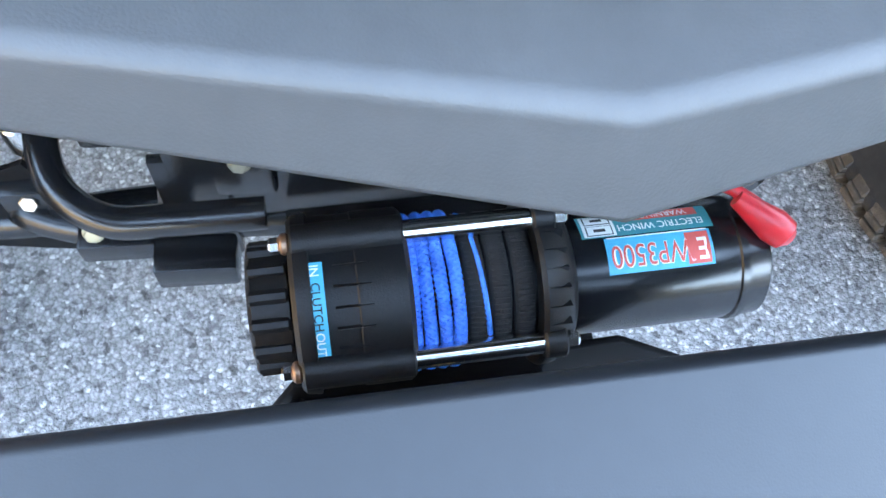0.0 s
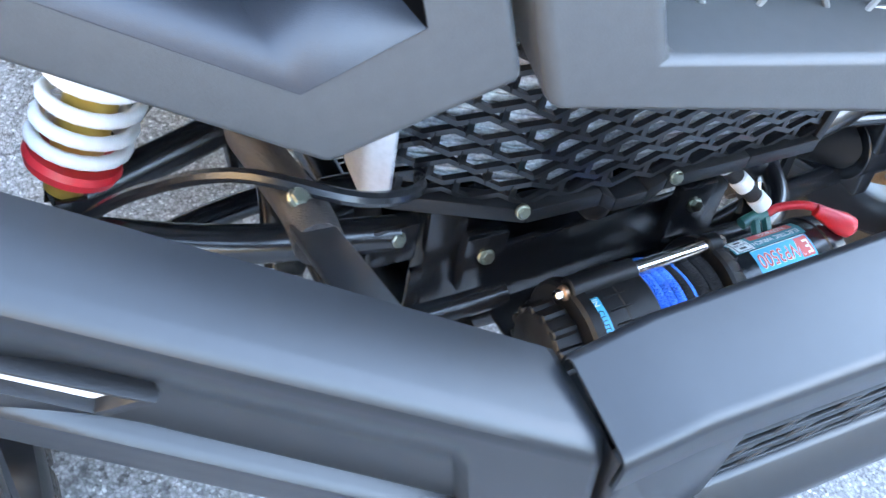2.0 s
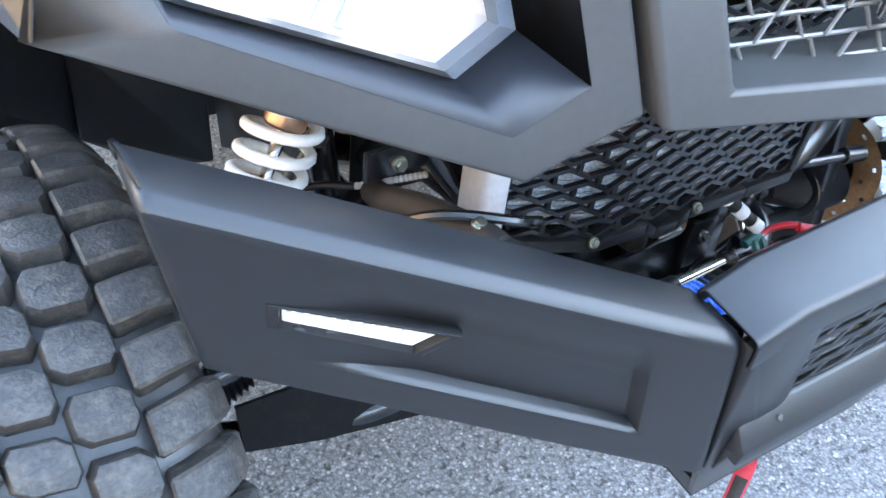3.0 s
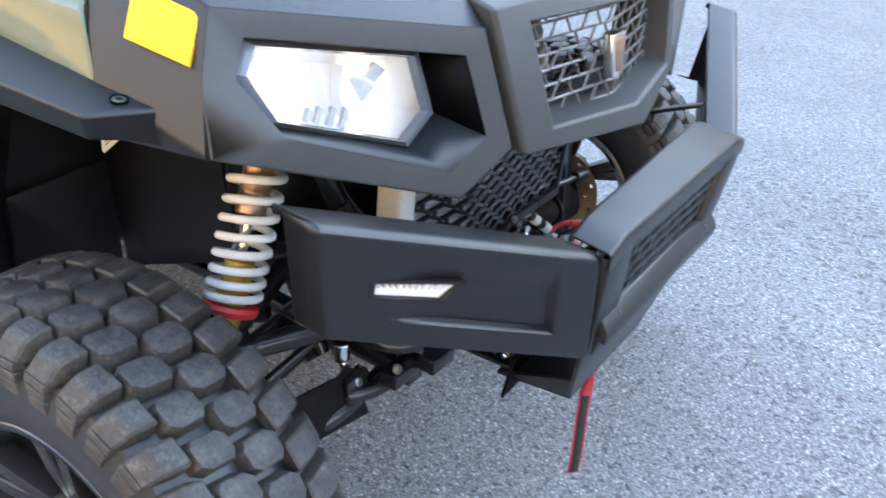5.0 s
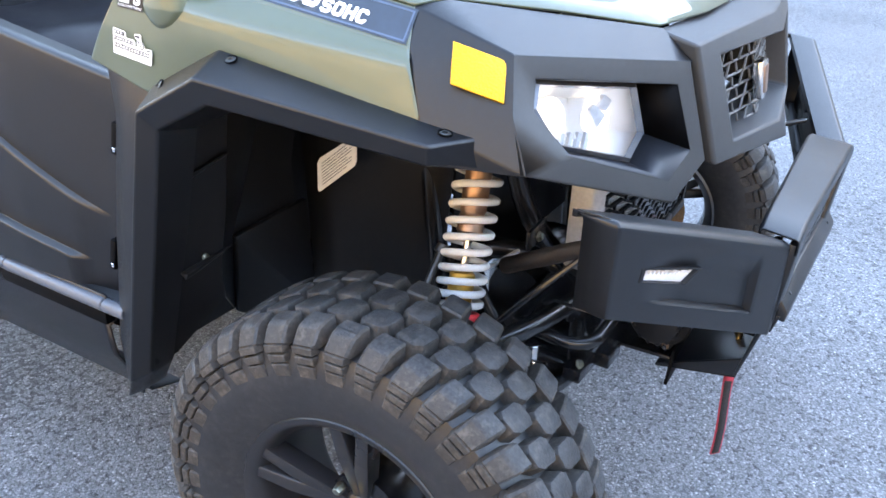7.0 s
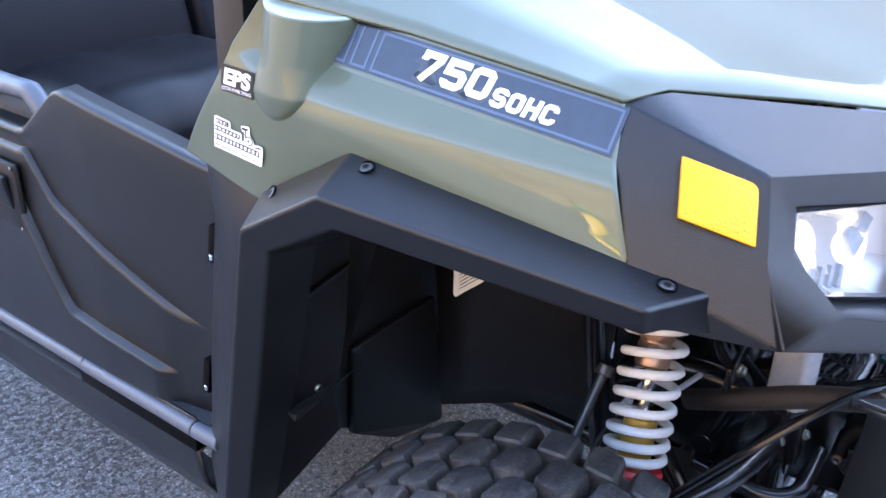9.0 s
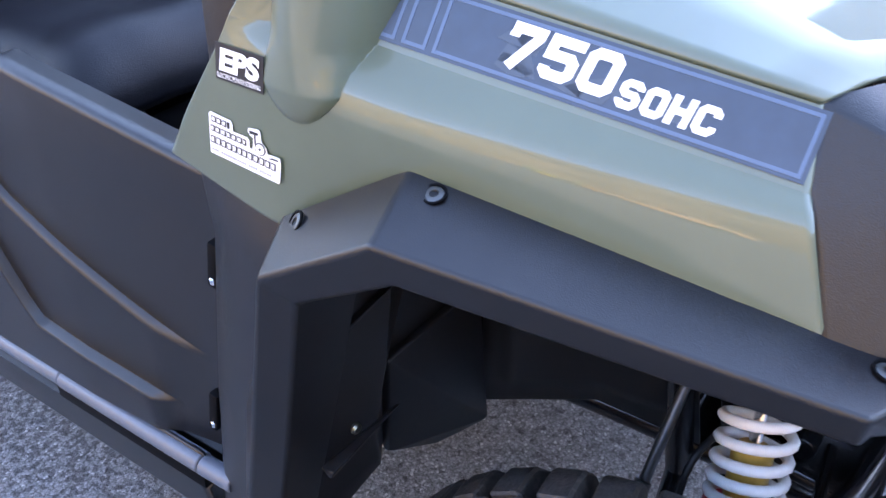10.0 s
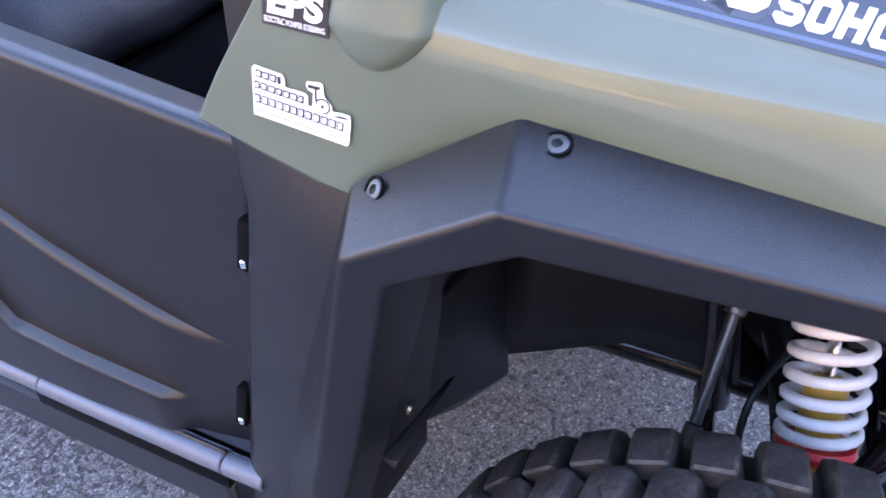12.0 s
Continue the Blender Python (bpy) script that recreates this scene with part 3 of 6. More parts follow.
for k in range(4):
    a = radians(ROD0 + 90 * k)
    o = Vector((0, math.cos(a), math.sin(a))) * 0.056
    bm = bmesh.new()
    cyl(bm, wx(0.004) + o, wx(0.09) + o, 0.0075, seg=18)
    part("tie_rod", bm, CHROME, winch)
    bm = bmesh.new()
    cyl(bm, wx(-0.070) + o, wx(-0.064) + o, 0.0070, seg=16)
    part("washer", bm, BRONZE, winch)
    bm = bmesh.new()
    cyl(bm, wx(-0.077) + o, wx(-0.0695) + o, 0.0050, seg=6)
    part("bolt", bm, CHROME, winch)
    bm = bmesh.new()
    cyl(bm, wx(0.102) + o, wx(0.112) + o, 0.0055, seg=6)
    part("bolt", bm, CHROME, winch)
# rope wound on the drum: braided turns, then a black sleeve
bm = bmesh.new()
for k in range(4):
    x0 = 0.0088 + 0.0088 * k
    for strand in range(6):
        way = 1 if strand % 2 else -1
        pts = []
        for i in range(241):
            a = 2 * math.pi * i / 240
            tw = way * 26 * a + strand * 1.05 + k
            r = 0.0484 + 0.0034 * math.cos(tw)
            pts.append(wx(x0 + 0.0030 * math.sin(tw) + 0.0010 * math.sin(a * 2 + k)) + Vector((0, math.cos(a), math.sin(a))) * r)
        tube(bm, pts, 0.0016, 5, 1)
tube(bm, [wx(0.0455 + 0.010 * i / 20) + Vector((0, math.cos(0.5 + 2.2 * i / 20), math.sin(0.5 + 2.2 * i / 20))) * 0.0478 for i in range(21)], 0.0020, 8, 2)
part("rope", bm, ROPE, winch, "blue braided synthetic rope")
bm = bmesh.new()
for k in range(3):
    x0 = 0.047 + 0.0155 * k
    prof = [(0.0, 0.040), (0.001, 0.046), (0.004, 0.0485), (0.008, 0.049), (0.012, 0.0483), (0.0145, 0.046), (0.0152, 0.040)]
    lathe(bm, wx(x0 - 0.007), (1, 0, 0), prof, 48)
    for j in range(84):
        a = 2 * math.pi * j / 84
        o = Vector((0, math.cos(a), math.sin(a)))
        cyl(bm, wx(x0 - 0.004) + o * 0.0484, wx(x0 + 0.006) + o * 0.0484, 0.0009, seg=4, edge=0.0002)
part("rope_sleeve", bm, BLACKWEB, winch, "ribbed black nylon sleeve")
bm = bmesh.new()
lathe(bm, wx(0.003), (1, 0, 0), [(0, 0), (0, 0.043), (0.09, 0.043), (0.09, 0)], 32)
part("drum", bm, MATTE, winch)


def on_motor(x, deg, r=0.0424):
    a = radians(deg)
    return wx(x) + Vector((0, math.cos(a), math.sin(a))) * r


def wrap(name, material, x0, x1, d0, d1, r, parent, label=""):
    bm = bmesh.new()
    grid(bm, [[on_motor(x0 + (x1 - x0) * i / 4, d0 + (d1 - d0) * j / 10, r) for i in range(5)] for j in range(11)])
    return part(name, bm, material, parent, label, angle=60)


# prints on the motor and the gear case; they read from behind the bumper
lab = wrap("warning_label", TEALD, 0.122, 0.212, 55, 83, 0.0424, motor, "teal warning label with white letters")
wrap("red_band", REDP, 0.150, 0.205, 56, 67, 0.0426, lab)
wrap("white_panel", PAPER, 0.124, 0.146, 56, 82, 0.0426, lab)
lab2 = wrap("model_label", TEALP, 0.136, 0.208, 85, 118, 0.0424, motor, "blue and red model label")
wrap("red_panel", REDP, 0.190, 0.206, 87, 116, 0.0426, lab2)
wrap("white_border", PAPER, 0.138, 0.206, 84.4, 85.6, 0.0427, lab2)


def wrapped_text(text, name, material, x_end, deg, height, parent, r, spread=1.0, bold=0.0):
    """Letters upside down to a viewer in front: they run from high x to low x."""
    ob = lettering(text, name, material, parent, (0, 0, 0), (1, 0, 0), (0, 1, 0), height, spread=spread, bold=bold, depth=0)
    for v in ob.data.vertices:
        a = radians(deg) + v.co.y / r
        v.co = wx(x_end - v.co.x) + Vector((0, math.cos(a), math.sin(a))) * r
    return ob


wrapped_text("E", "lettering", PAPER, 0.2040, 93, 0.0148, lab2, 0.0431, 0.75, 0.012)
wrapped_text("WP3500", "lettering", PAPER, 0.1948, 92.4, 0.0158, lab2, 0.0429, 0.735, 0.024)
wrapped_text("WP3500", "lettering", REDP, 0.1943, 93, 0.0148, lab2, 0.0431, 0.745, 0.0)
wrapped_text("ELECTRIC WINCH", "lettering", PAPER, 0.206, 71.5, 0.0055, lab, 0.0429, 0.95, 0.01)
wrapped_text("WARNING!", "lettering", PAPER, 0.198, 58.5, 0.0052, lab, 0.0429, 0.95, 0.01)
for d0 in (57.5, 70):
    icon = wrap("pictogram", INK, 0.126, 0.144, d0, d0 + 11, 0.0428, lab)
    wrap("pictogram_field", PAPER, 0.1268, 0.1432, d0 + 0.8, d0 + 10.2, 0.0430, icon)
    wrap("pictogram_mark", INK, 0.131, 0.139, d0 + 4, d0 + 7.5, 0.0432, icon)
band = wrap("clutch_label", TEALP, -0.0555, -0.0455, 88, 147, 0.0584, winch, "bright blue clutch label")
for txt, dg in (("IN", 90), ("CLUTCH", 101), ("OUT", 131)):
    ob = lettering(txt, "lettering", INK if txt == "CLUTCH" else PAPER, band, (0, 0, 0), (1, 0, 0), (0, 1, 0), 0.0055, bold=0.01, depth=0)
    for v in ob.data.vertices:
        a = radians(dg) + v.co.x * (1.0) / 0.0586
        v.co = wx(-0.0535 + v.co.y) + Vector((0, math.cos(a), math.sin(a))) * 0.0587
# terminals, cables and red cover
bm = bmesh.new()
tube(bm, [on_motor(0.185, 46, 0.056), on_motor(0.205, 50, 0.060), on_motor(0.226, 66, 0.060), on_motor(0.254, 92, 0.052)], 0.0045, 10)
lathe(bm, on_motor(0.226, 74, 0.059), on_motor(0.262, 108, 0.047) - on_motor(0.226, 74, 0.059), [(0, 0.0), (0, 0.006), (0.012, 0.0085), (0.030, 0.0120), (0.040, 0.011), (0.045, 0.005), (0.046, 0)], 18)
part("red_boot", bm, RED, winch, "red rubber terminal boot and cable")
bm = bmesh.new()
tube(bm, [on_motor(0.160, 42, 0.054), on_motor(0.174, 44, 0.057), on_motor(0.188, 46, 0.057)], 0.0062, 10)
for x in (0.172, 0.186):
    cyl(bm, on_motor(x, 48, 0.04), on_motor(x, 48, 0.056), 0.005, seg=6)
part("cable_sleeve", bm, GREENW, winch)
bm = bmesh.new()
tube(bm, [(0.215, 0.33, 0.50), (0.225, 0.345, 0.53), (0.20, 0.33, 0.545), (0.158, 0.30, 0.525)], 0.004, 8)
part("black_cable", bm, MATTE, winch)
for k in range(5):
    a = Vector((0.122, 0.300, 0.553)).lerp(Vector((0.178, 0.268, 0.502)), k / 5)
    b = Vector((0.122, 0.300, 0.553)).lerp(Vector((0.178, 0.268, 0.502)), (k + 1) / 5)
    bm = bmesh.new()
    cyl(bm, a, b, 0.0095 if k % 2 == 0 else 0.0085, seg=14)
    part("taped_cable", bm, TAPE if k % 2 == 0 else BLACKWEB, winch)
# winch tray
bm = bmesh.new()
hull(bm, [(x, y, z) for x in (-0.07, 0.15) for y in (0.19, 0.34) for z in (0.366, 0.374)], 0.002)
hull(bm, [(x, 0.345, z) for x in (-0.16, 0.20) for z in (0.36, 0.45)] + [(x, 0.353, z) for x in (-0.16, 0.20) for z in (0.36, 0.45)], 0.001)
part("winch_tray", bm, FRAME, winch)
bm = bmesh.new()
hull(bm, [Vector((x, y, z)) for x, z in ((-0.098, 0.33), (-0.075, 0.392), (0.160, 0.404), (0.200, 0.345), (0.245, 0.318)) for y in (0.188, 0.194)], 0.001)
part("mount_plate", bm, DARKGAP, winch)
pivot = Matrix.Translation((0.10, WY, WZ))
winch.matrix_world = pivot @ Matrix.Rotation(radians(3.0), 4, "Z") @ pivot.inverted()

# hook with its red and black pull strap
hook = tagged(new("winch_hook"), "brass coloured winch hook with red and black pull strap", "hook")
hook.location = (0, 0, 0)
bm = bmesh.new()
tube(bm, [(0.04, 0.092, 0.405), (0.034, 0.088, 0.385), (0.036, 0.086, 0.362), (0.05, 0.084, 0.358), (0.054, 0.086, 0.378)], 0.0065, 10)
cyl(bm, (0.04, 0.092, 0.40), (0.04, 0.094, 0.43), 0.008, seg=14)
part("hook_body", bm, BRASS, hook)
bm = bmesh.new()


def strap_sheet(bm, half, z0, z1):
    """Webbing that hangs from the hook and twists once below it."""
    rows = []
    for i in range(25):
        z = z0 + (z1 - z0) * i / 24
        f = (0.36 - z) / 0.26
        a = radians(40) + radians(110) * max(0.0, 1 - f / 0.42) ** 1.5
        mid = Vector((0.050 + 0.014 * f + 0.003 * math.sin(7 * f), 0.092 + 0.003 * math.sin(6 * f), z))
        d = Vector((math.cos(a), -math.sin(a), 0)) * half * (0.75 + 0.25 * min(1, f * 2))
        rows.append([mid - d, mid + d])
    grid(bm, rows)


strap_sheet(bm, 0.0115, 0.365, 0.098)
part("strap", bm, PINK, hook, "red nylon webbing", solid=0.002)
bm = bmesh.new()
strap_sheet(bm, 0.0085, 0.285, 0.101)
part("strap_centre", bm, BLACKWEB, hook, "black middle band of the webbing", solid=0.0034)


# ---- grille block
bm = bmesh.new()


APEX = 0.018


def grille_side(s):
    out_ = [at(1, APEX, 0.150, 1.000), at(s, 0.282, 0.186, 0.993), at(s, 0.236, 0.142, 0.812), at(1, APEX, 0.0885, 0.800)]
    inn = [at(1, APEX, 0.128, 0.972), at(s, 0.222, 0.164, 0.972), at(s, 0.187, 0.130, 0.841), at(1, APEX, 0.105, 0.826)]
    back = [p + Vector((0, 0.06, 0.004)) for p in inn]
    return out_, inn, back


for s in (-1, 1):
    o, i, b = grille_side(s)
    rear = [o[0] + Vector((0, 0.06, 0.012)), at(s, 0.274, 0.245, 1.004), at(s, 0.228, 0.24, 0.83), o[3] + Vector((0, 0.14, 0.008))]
    for k in (0, 1, 2):
        grid(bm, [[o[k], o[k + 1]], [i[k], i[k + 1]]])
        grid(bm, [[i[k], i[k + 1]], [b[k], b[k + 1]]])
        grid(bm, [[o[k], o[k + 1]], [rear[k], rear[k + 1]]])
bmesh.ops.remove_doubles(bm, verts=bm.verts, dist=0.0005)
block = part("grille_surround", bm, CHARCOAL, utv, "charcoal grey grille surround", angle=50, solid=0.002, bevel=0.0055)
block.modifiers["edge"].angle_limit = radians(32)
bm = bmesh.new()
for r in range(8):
    z = 0.832 + 0.02 * r
    f = (z - 0.83) / 0.14
    half = 0.187 + 0.035 * f
    y0, y1 = 0.152 + 0.03 * f, 0.125 + 0.03 * f
    pts = [at(1, -half, y0 + 0.02, z), at(1, APEX, y1 + 0.02, z), at(1, half, y0 + 0.02, z)]
    for a, b in zip(pts, pts[1:]):
        tube(bm, [a, b], 0.0021, 6)
    if r == 7:
        continue
    for k in range(-5, 6):
        w = 0.036 * k + 0.018 * (r % 2)
        d = 0.007 if (k + r) % 2 else -0.007
        g = abs(w) / half
        if g > 0.98:
            continue
        p0 = at(1, w - d, y1 + (y0 - y1) * g + 0.02, z)
        p1 = at(1, w + d, y1 + (y0 - y1) * g + 0.022, z + 0.02)
        tube(bm, [p0, p1], 0.0019, 6)
part("grille_mesh", bm, MESHGREY, block, "light grey patterned grille mesh")
bm = bmesh.new()
hull(bm, [at(1, w, y + 0.15 * (z - 0.86), z) for w, z in ((-0.018, 0.864), (0.018, 0.864), (0.023, 0.925), (-0.023, 0.925), (0, 0.858)) for y in (0.133, 0.150)], 0.004)
badge = part("badge", bm, CHROME, block, "bright plain metal emblem")
bm = bmesh.new()
hull(bm, [at(1, w, y + 0.15 * (z - 0.86), z) for w, z in ((-0.010, 0.872), (0.010, 0.872), (0.014, 0.917), (-0.014, 0.917)) for y in (0.131, 0.136)], 0.001)
part("badge_inlay", bm, BRONZE, badge)


# ---- head lamps, fairing and fenders
def lamp_side(s, parent):
    P = lambda *a: at(s, *a)
    outer = [P(0.284, 0.190, 0.970), P(0.575, 0.322, 1.013), P(0.602, 0.304, 0.95), P(0.622, 0.270, 0.887), P(0.333, 0.168, 0.778), P(0.247, 0.154, 0.822)]
    inner = [P(0.312, 0.196, 0.944), P(0.548, 0.304, 0.984), P(0.572, 0.292, 0.95), P(0.551, 0.2465, 0.8965), P(0.345, 0.178, 0.8135), P(0.292, 0.168, 0.848)]
    deep = [P(0.330, 0.250, 0.940), P(0.542, 0.322, 0.978), P(0.566, 0.312, 0.95), P(0.546, 0.283, 0.898), P(0.360, 0.233, 0.833), P(0.313, 0.232, 0.864)]
    rear = [P(0.262, 0.26, 0.985), P(0.55, 0.40, 1.03), P(0.58, 0.39, 0.96), P(0.60, 0.37, 0.90), P(0.33, 0.30, 0.80), P(0.245, 0.26, 0.832)]
    bm = bmesh.new()
    for k in range(6):
        j = (k + 1) % 6
        grid(bm, [[outer[k], outer[j]], [inner[k], inner[j]]])
        if k not in (0, 1, 2):
            grid(bm, [[outer[k], outer[j]], [rear[k], rear[j]]])
    bmesh.ops.remove_doubles(bm, verts=bm.verts, dist=0.0005)
    bez = part("headlight_surround", bm, CHARCOAL, parent, "charcoal grey faceted headlight surround", angle=50, solid=0.002, bevel=0.0045)
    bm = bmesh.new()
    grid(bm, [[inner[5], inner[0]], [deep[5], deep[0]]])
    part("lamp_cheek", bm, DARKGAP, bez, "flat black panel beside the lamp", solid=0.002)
    bm = bmesh.new()
    for k in range(5):
        grid(bm, [[inner[k], inner[k + 1]], [deep[k], deep[k + 1]]])
    bmesh.ops.remove_doubles(bm, verts=bm.verts, dist=0.0005)
    part("lamp_tunnel", bm, TUNNEL, bez, "black plastic tunnel round the lamp", angle=10, solid=0.002)
    # lamp unit
    mid = sum(deep, Vector()) / 6
    nrm = (deep[1] - deep[0]).cross(deep[4] - deep[0]).normalized()
    nrm = nrm if nrm.y < 0 else -nrm
    bm = bmesh.new()
    ring0 = [p.copy() for p in deep]
    ring1 = [mid + (p - mid) * 0.87 + nrm * 0.012 for p in deep]
    ring2 = [mid + (p - mid) * 0.35 + nrm * 0.014 for p in deep]
    for k in range(6):
        j = (k + 1) % 6
        grid(bm, [[ring1[k], ring1[j]], [ring2[k], ring2[j]]])
    polygon(bm, ring2)
    bmesh.ops.remove_doubles(bm, verts=bm.verts, dist=0.0004)
    lens = part("headlight", bm, GLASS, bez, "clear headlight with bright reflector", angle=60)
    lens.visible_shadow = False
    bm = bmesh.new()
    ring3 = [mid + (p - mid) * 0.82 + nrm * 0.004 for p in deep]
    for k in range(6):
        j = (k + 1) % 6
        grid(bm, [[ring0[k], ring0[j]], [ring1[k], ring1[j]], [ring3[k], ring3[j]]])
    bmesh.ops.remove_doubles(bm, verts=bm.verts, dist=0.0004)
    part("lens_rim", bm, LENSRIM, lens, "bevelled clear rim", angle=20)
    bm = bmesh.new()
    back = [mid + (p - mid) * 0.55 - nrm * 0.05 for p in deep]
    for k in range(6):
        j = (k + 1) % 6
        grid(bm, [[deep[k] - nrm * 0.002, deep[j] - nrm * 0.002], [back[k], back[j]]])
    polygon(bm, back)
    for k in range(5):
        t = (k + 0.5) / 5
        a = back[0].lerp(back[1], t)
        b = back[4].lerp(back[3], t)
        hull(bm, [a + nrm * q for q in (0.0, 0.018 + 0.008 * (k % 2))] + [b + nrm * q for q in (0.0, 0.03)] + [a + Vector((0.004, 0, 0)), b + Vector((0.004, 0, 0))])
    part("reflector", bm, REFLECT, lens, angle=20)
    # bulbs with an added glow in place of gathered sky light
    for q in (0.3, -0.3):
        bm = bmesh.new()
        c = mid + (deep[1] - deep[0]) * q * 0.7 - nrm * 0.035
        lathe(bm, c, nrm, [(0, 0.0), (0, 0.022), (0.012, 0.03), (0.014, 0.026), (0.006, 0.012), (0.012, 0.0)], 20)
        part("bulb", bm, LAMP, lens)
    # dark pieces of the lamp housing that show through the lens
    ex, ey = deep[1] - deep[0], deep[4] - deep[0]
    spot = lambda a, b_, d_: deep[0] + ex * a + ey * b_ - nrm * d_
    for shape in (((0.15, 0.22), (0.22, 0.15), (0.27, 0.30), (0.20, 0.36)), ((0.20, 0.40), (0.31, 0.27), (0.36, 0.34), (0.27, 0.56))):
        bm = bmesh.new()
        hull(bm, [spot(a, b_, d_) for a, b_ in shape for d_ in (0.012, 0.02)], 0.0006)
        part("lamp_block", bm, LENSGREY, lens)
    for k in range(4):
        a = 0.34 + 0.075 * k
        bm = bmesh.new()
        hull(bm, [spot(a + e, b_, d_) for e, b_ in ((0.0, 0.62), (0.028, 0.60), (0.05, 0.80), (0.02, 0.82)) for d_ in (0.012, 0.018)])
        part("lamp_fin", bm, LENSGREY, lens)
    return bez


def pod(s, parent):
    """Dark side piece that carries the amber reflector."""
    P = lambda *a: at(s, *a)
    t, k_, m_, b_ = P(0.594, 0.448, 1.055), P(0.554, 0.424, 1.060), P(0.633, 0.424, 0.984), P(0.646, 0.405, 0.930)
    r3 = P(0.620, 0.438, 1.009)
    f2, f25, f3, f1 = P(0.575, 0.322, 1.013), P(0.602, 0.304, 0.95), P(0.622, 0.270, 0.887), P(0.284, 0.190, 0.970)
    g1 = P(0.272, 0.240, 1.006)
    lowb = P(0.648, 0.41, 0.88)
    bm = bmesh.new()
    back = [p + Vector((-s * 0.009, 0.03, -0.002)) for p in (t, r3, m_, b_)]
    for (p0, p1), (q0, q1) in zip(zip((t, r3, m_), (r3, m_, b_)), zip(back, back[1:])):
        polygon(bm, (p0, p1, q1, q0))
    for q in ((t, k_, f2), (t, f2, r3), (r3, f2, f25, m_), (m_, f25, f3, b_), (b_, f3, lowb), (k_, g1, f1, f2)):
        polygon(bm, q)
    bmesh.ops.remove_doubles(bm, verts=bm.verts, dist=0.0005)
    ob = part("fender_nose", bm, PLASTIC, parent, "black plastic fender nose", angle=50, solid=0.003, bevel=0.0025)
    bm = bmesh.new()
    c = [P(0.603, 0.389, 1.024), P(0.577, 0.330, 1.005), P(0.604, 0.316, 0.962), P(0.620, 0.377, 0.983)]
    n = (c[1] - c[0]).cross(c[3] - c[0]).normalized()
    n = n if n.x * s > 0 else -n
    c[3] = c[0] + c[2] - c[1]
    hull(bm, [p + n * d for p in c for d in (-0.001, 0.0055)], 0.0012)
    part("side_reflector", bm, AMBER, ob, "amber side reflector")
    return ob


def flare(s, parent):
    P = lambda *a: at(s, *a)
    # inner line, outer top line, outer lower line, from the front end back and down to the rocker
    inn = [P(0.622, 0.334, 0.921), P(0.694, 0.678, 0.984), P(0.718, 0.781, 0.922), P(0.728, 0.845, 0.70), P(0.715, 0.905, 0.43), P(0.70, 0.93, 0.36)]
    top = [P(0.690, 0.367, 0.922), P(0.759, 0.663, 0.963), P(0.768, 0.762, 0.903), P(0.768, 0.800, 0.70), P(0.752, 0.868, 0.432), P(0.735, 0.90, 0.38)]
    low = [P(0.683, 0.369, 0.896), P(0.747, 0.655, 0.930), P(0.752, 0.742, 0.880), P(0.748, 0.778, 0.70), P(0.732, 0.842, 0.45), P(0.72, 0.87, 0.40)]
    und = [P(0.63, 0.36, 0.885), P(0.69, 0.65, 0.915), P(0.69, 0.735, 0.87), P(0.69, 0.775, 0.70), P(0.69, 0.835, 0.46), P(0.69, 0.86, 0.41)]
    fine = lambda q: [q[i].lerp(q[i + 1], j / 3) for i in range(len(q) - 1) for j in range(3)] + [q[-1]]
    bm = bmesh.new()
    grid(bm, [fine(q) for q in (inn, top, low, und)])
    polygon(bm, [inn[0], top[0], low[0], und[0], P(0.628, 0.327, 0.885)])
    bmesh.ops.remove_doubles(bm, verts=bm.verts, dist=0.0005)
    ob = part("fender_flare", bm, PLASTIC, parent, "textured black plastic fender flare", angle=50, solid=0.003, bevel=0.0035)
    for p, n in ((P(0.702, 0.653, 0.9778), (s * 0.35, 0.0, 1)), (P(0.648, 0.368, 0.9275), (s * 0.05, -0.15, 1)), (P(0.7255, 0.7605, 0.930), (s * 0.7, 0.5, 0.6))):
        n = Vector(n).normalized()
        bm = bmesh.new()
        lathe(bm, p - n * 0.001, n, [(0.0, 0.0092), (0.002, 0.0092), (0.002, 0.0076), (0.0, 0.0076)], 24, closed=True)
        part("screw_recess", bm, DARKGAP, ob)
        bm = bmesh.new()
        lathe(bm, p - n * 0.0012, n, [(-0.002, 0), (-0.002, 0.0073), (0.0015, 0.0070), (0.0022, 0.0058), (0.0022, 0.0034), (-0.0005, 0.0034), (-0.0005, 0)], 24)
        part("screw", bm, SCREW, ob)
    return ob


def green_rows(s):
    P = lambda *a: at(s, *a)
    rows = [
        [P(0.646, 0.400, 0.918), P(0.688, 0.676, 0.955), P(0.70, 0.74, 0.93), P(0.711, 0.781, 0.905), P(0.713, 0.904, 0.940)],
        [P(0.6415, 0.412, 0.948), P(0.6940, 0.676, 0.990), P(0.7037, 0.74, 0.99), P(0.711, 0.80, 0.985), P(0.714, 0.875, 0.985)],
        [P(0.6335, 0.429, 0.993), P(0.6885, 0.676, 1.022), P(0.6985, 0.74, 1.030), P(0.7065, 0.80, 1.036), P(0.7085, 0.836, 1.044)],
        [P(0.620, 0.439, 1.009), P(0.660, 0.676, 1.046), P(0.668, 0.74, 1.056), P(0.690, 0.80, 1.062), P(0.704, 0.826, 1.066)],
        [P(0.594, 0.449, 1.055), P(0.631, 0.676, 1.092), P(0.639, 0.74, 1.101), P(0.664, 0.79, 1.108), P(0.680, 0.806, 1.112)],
    ]
    return rows


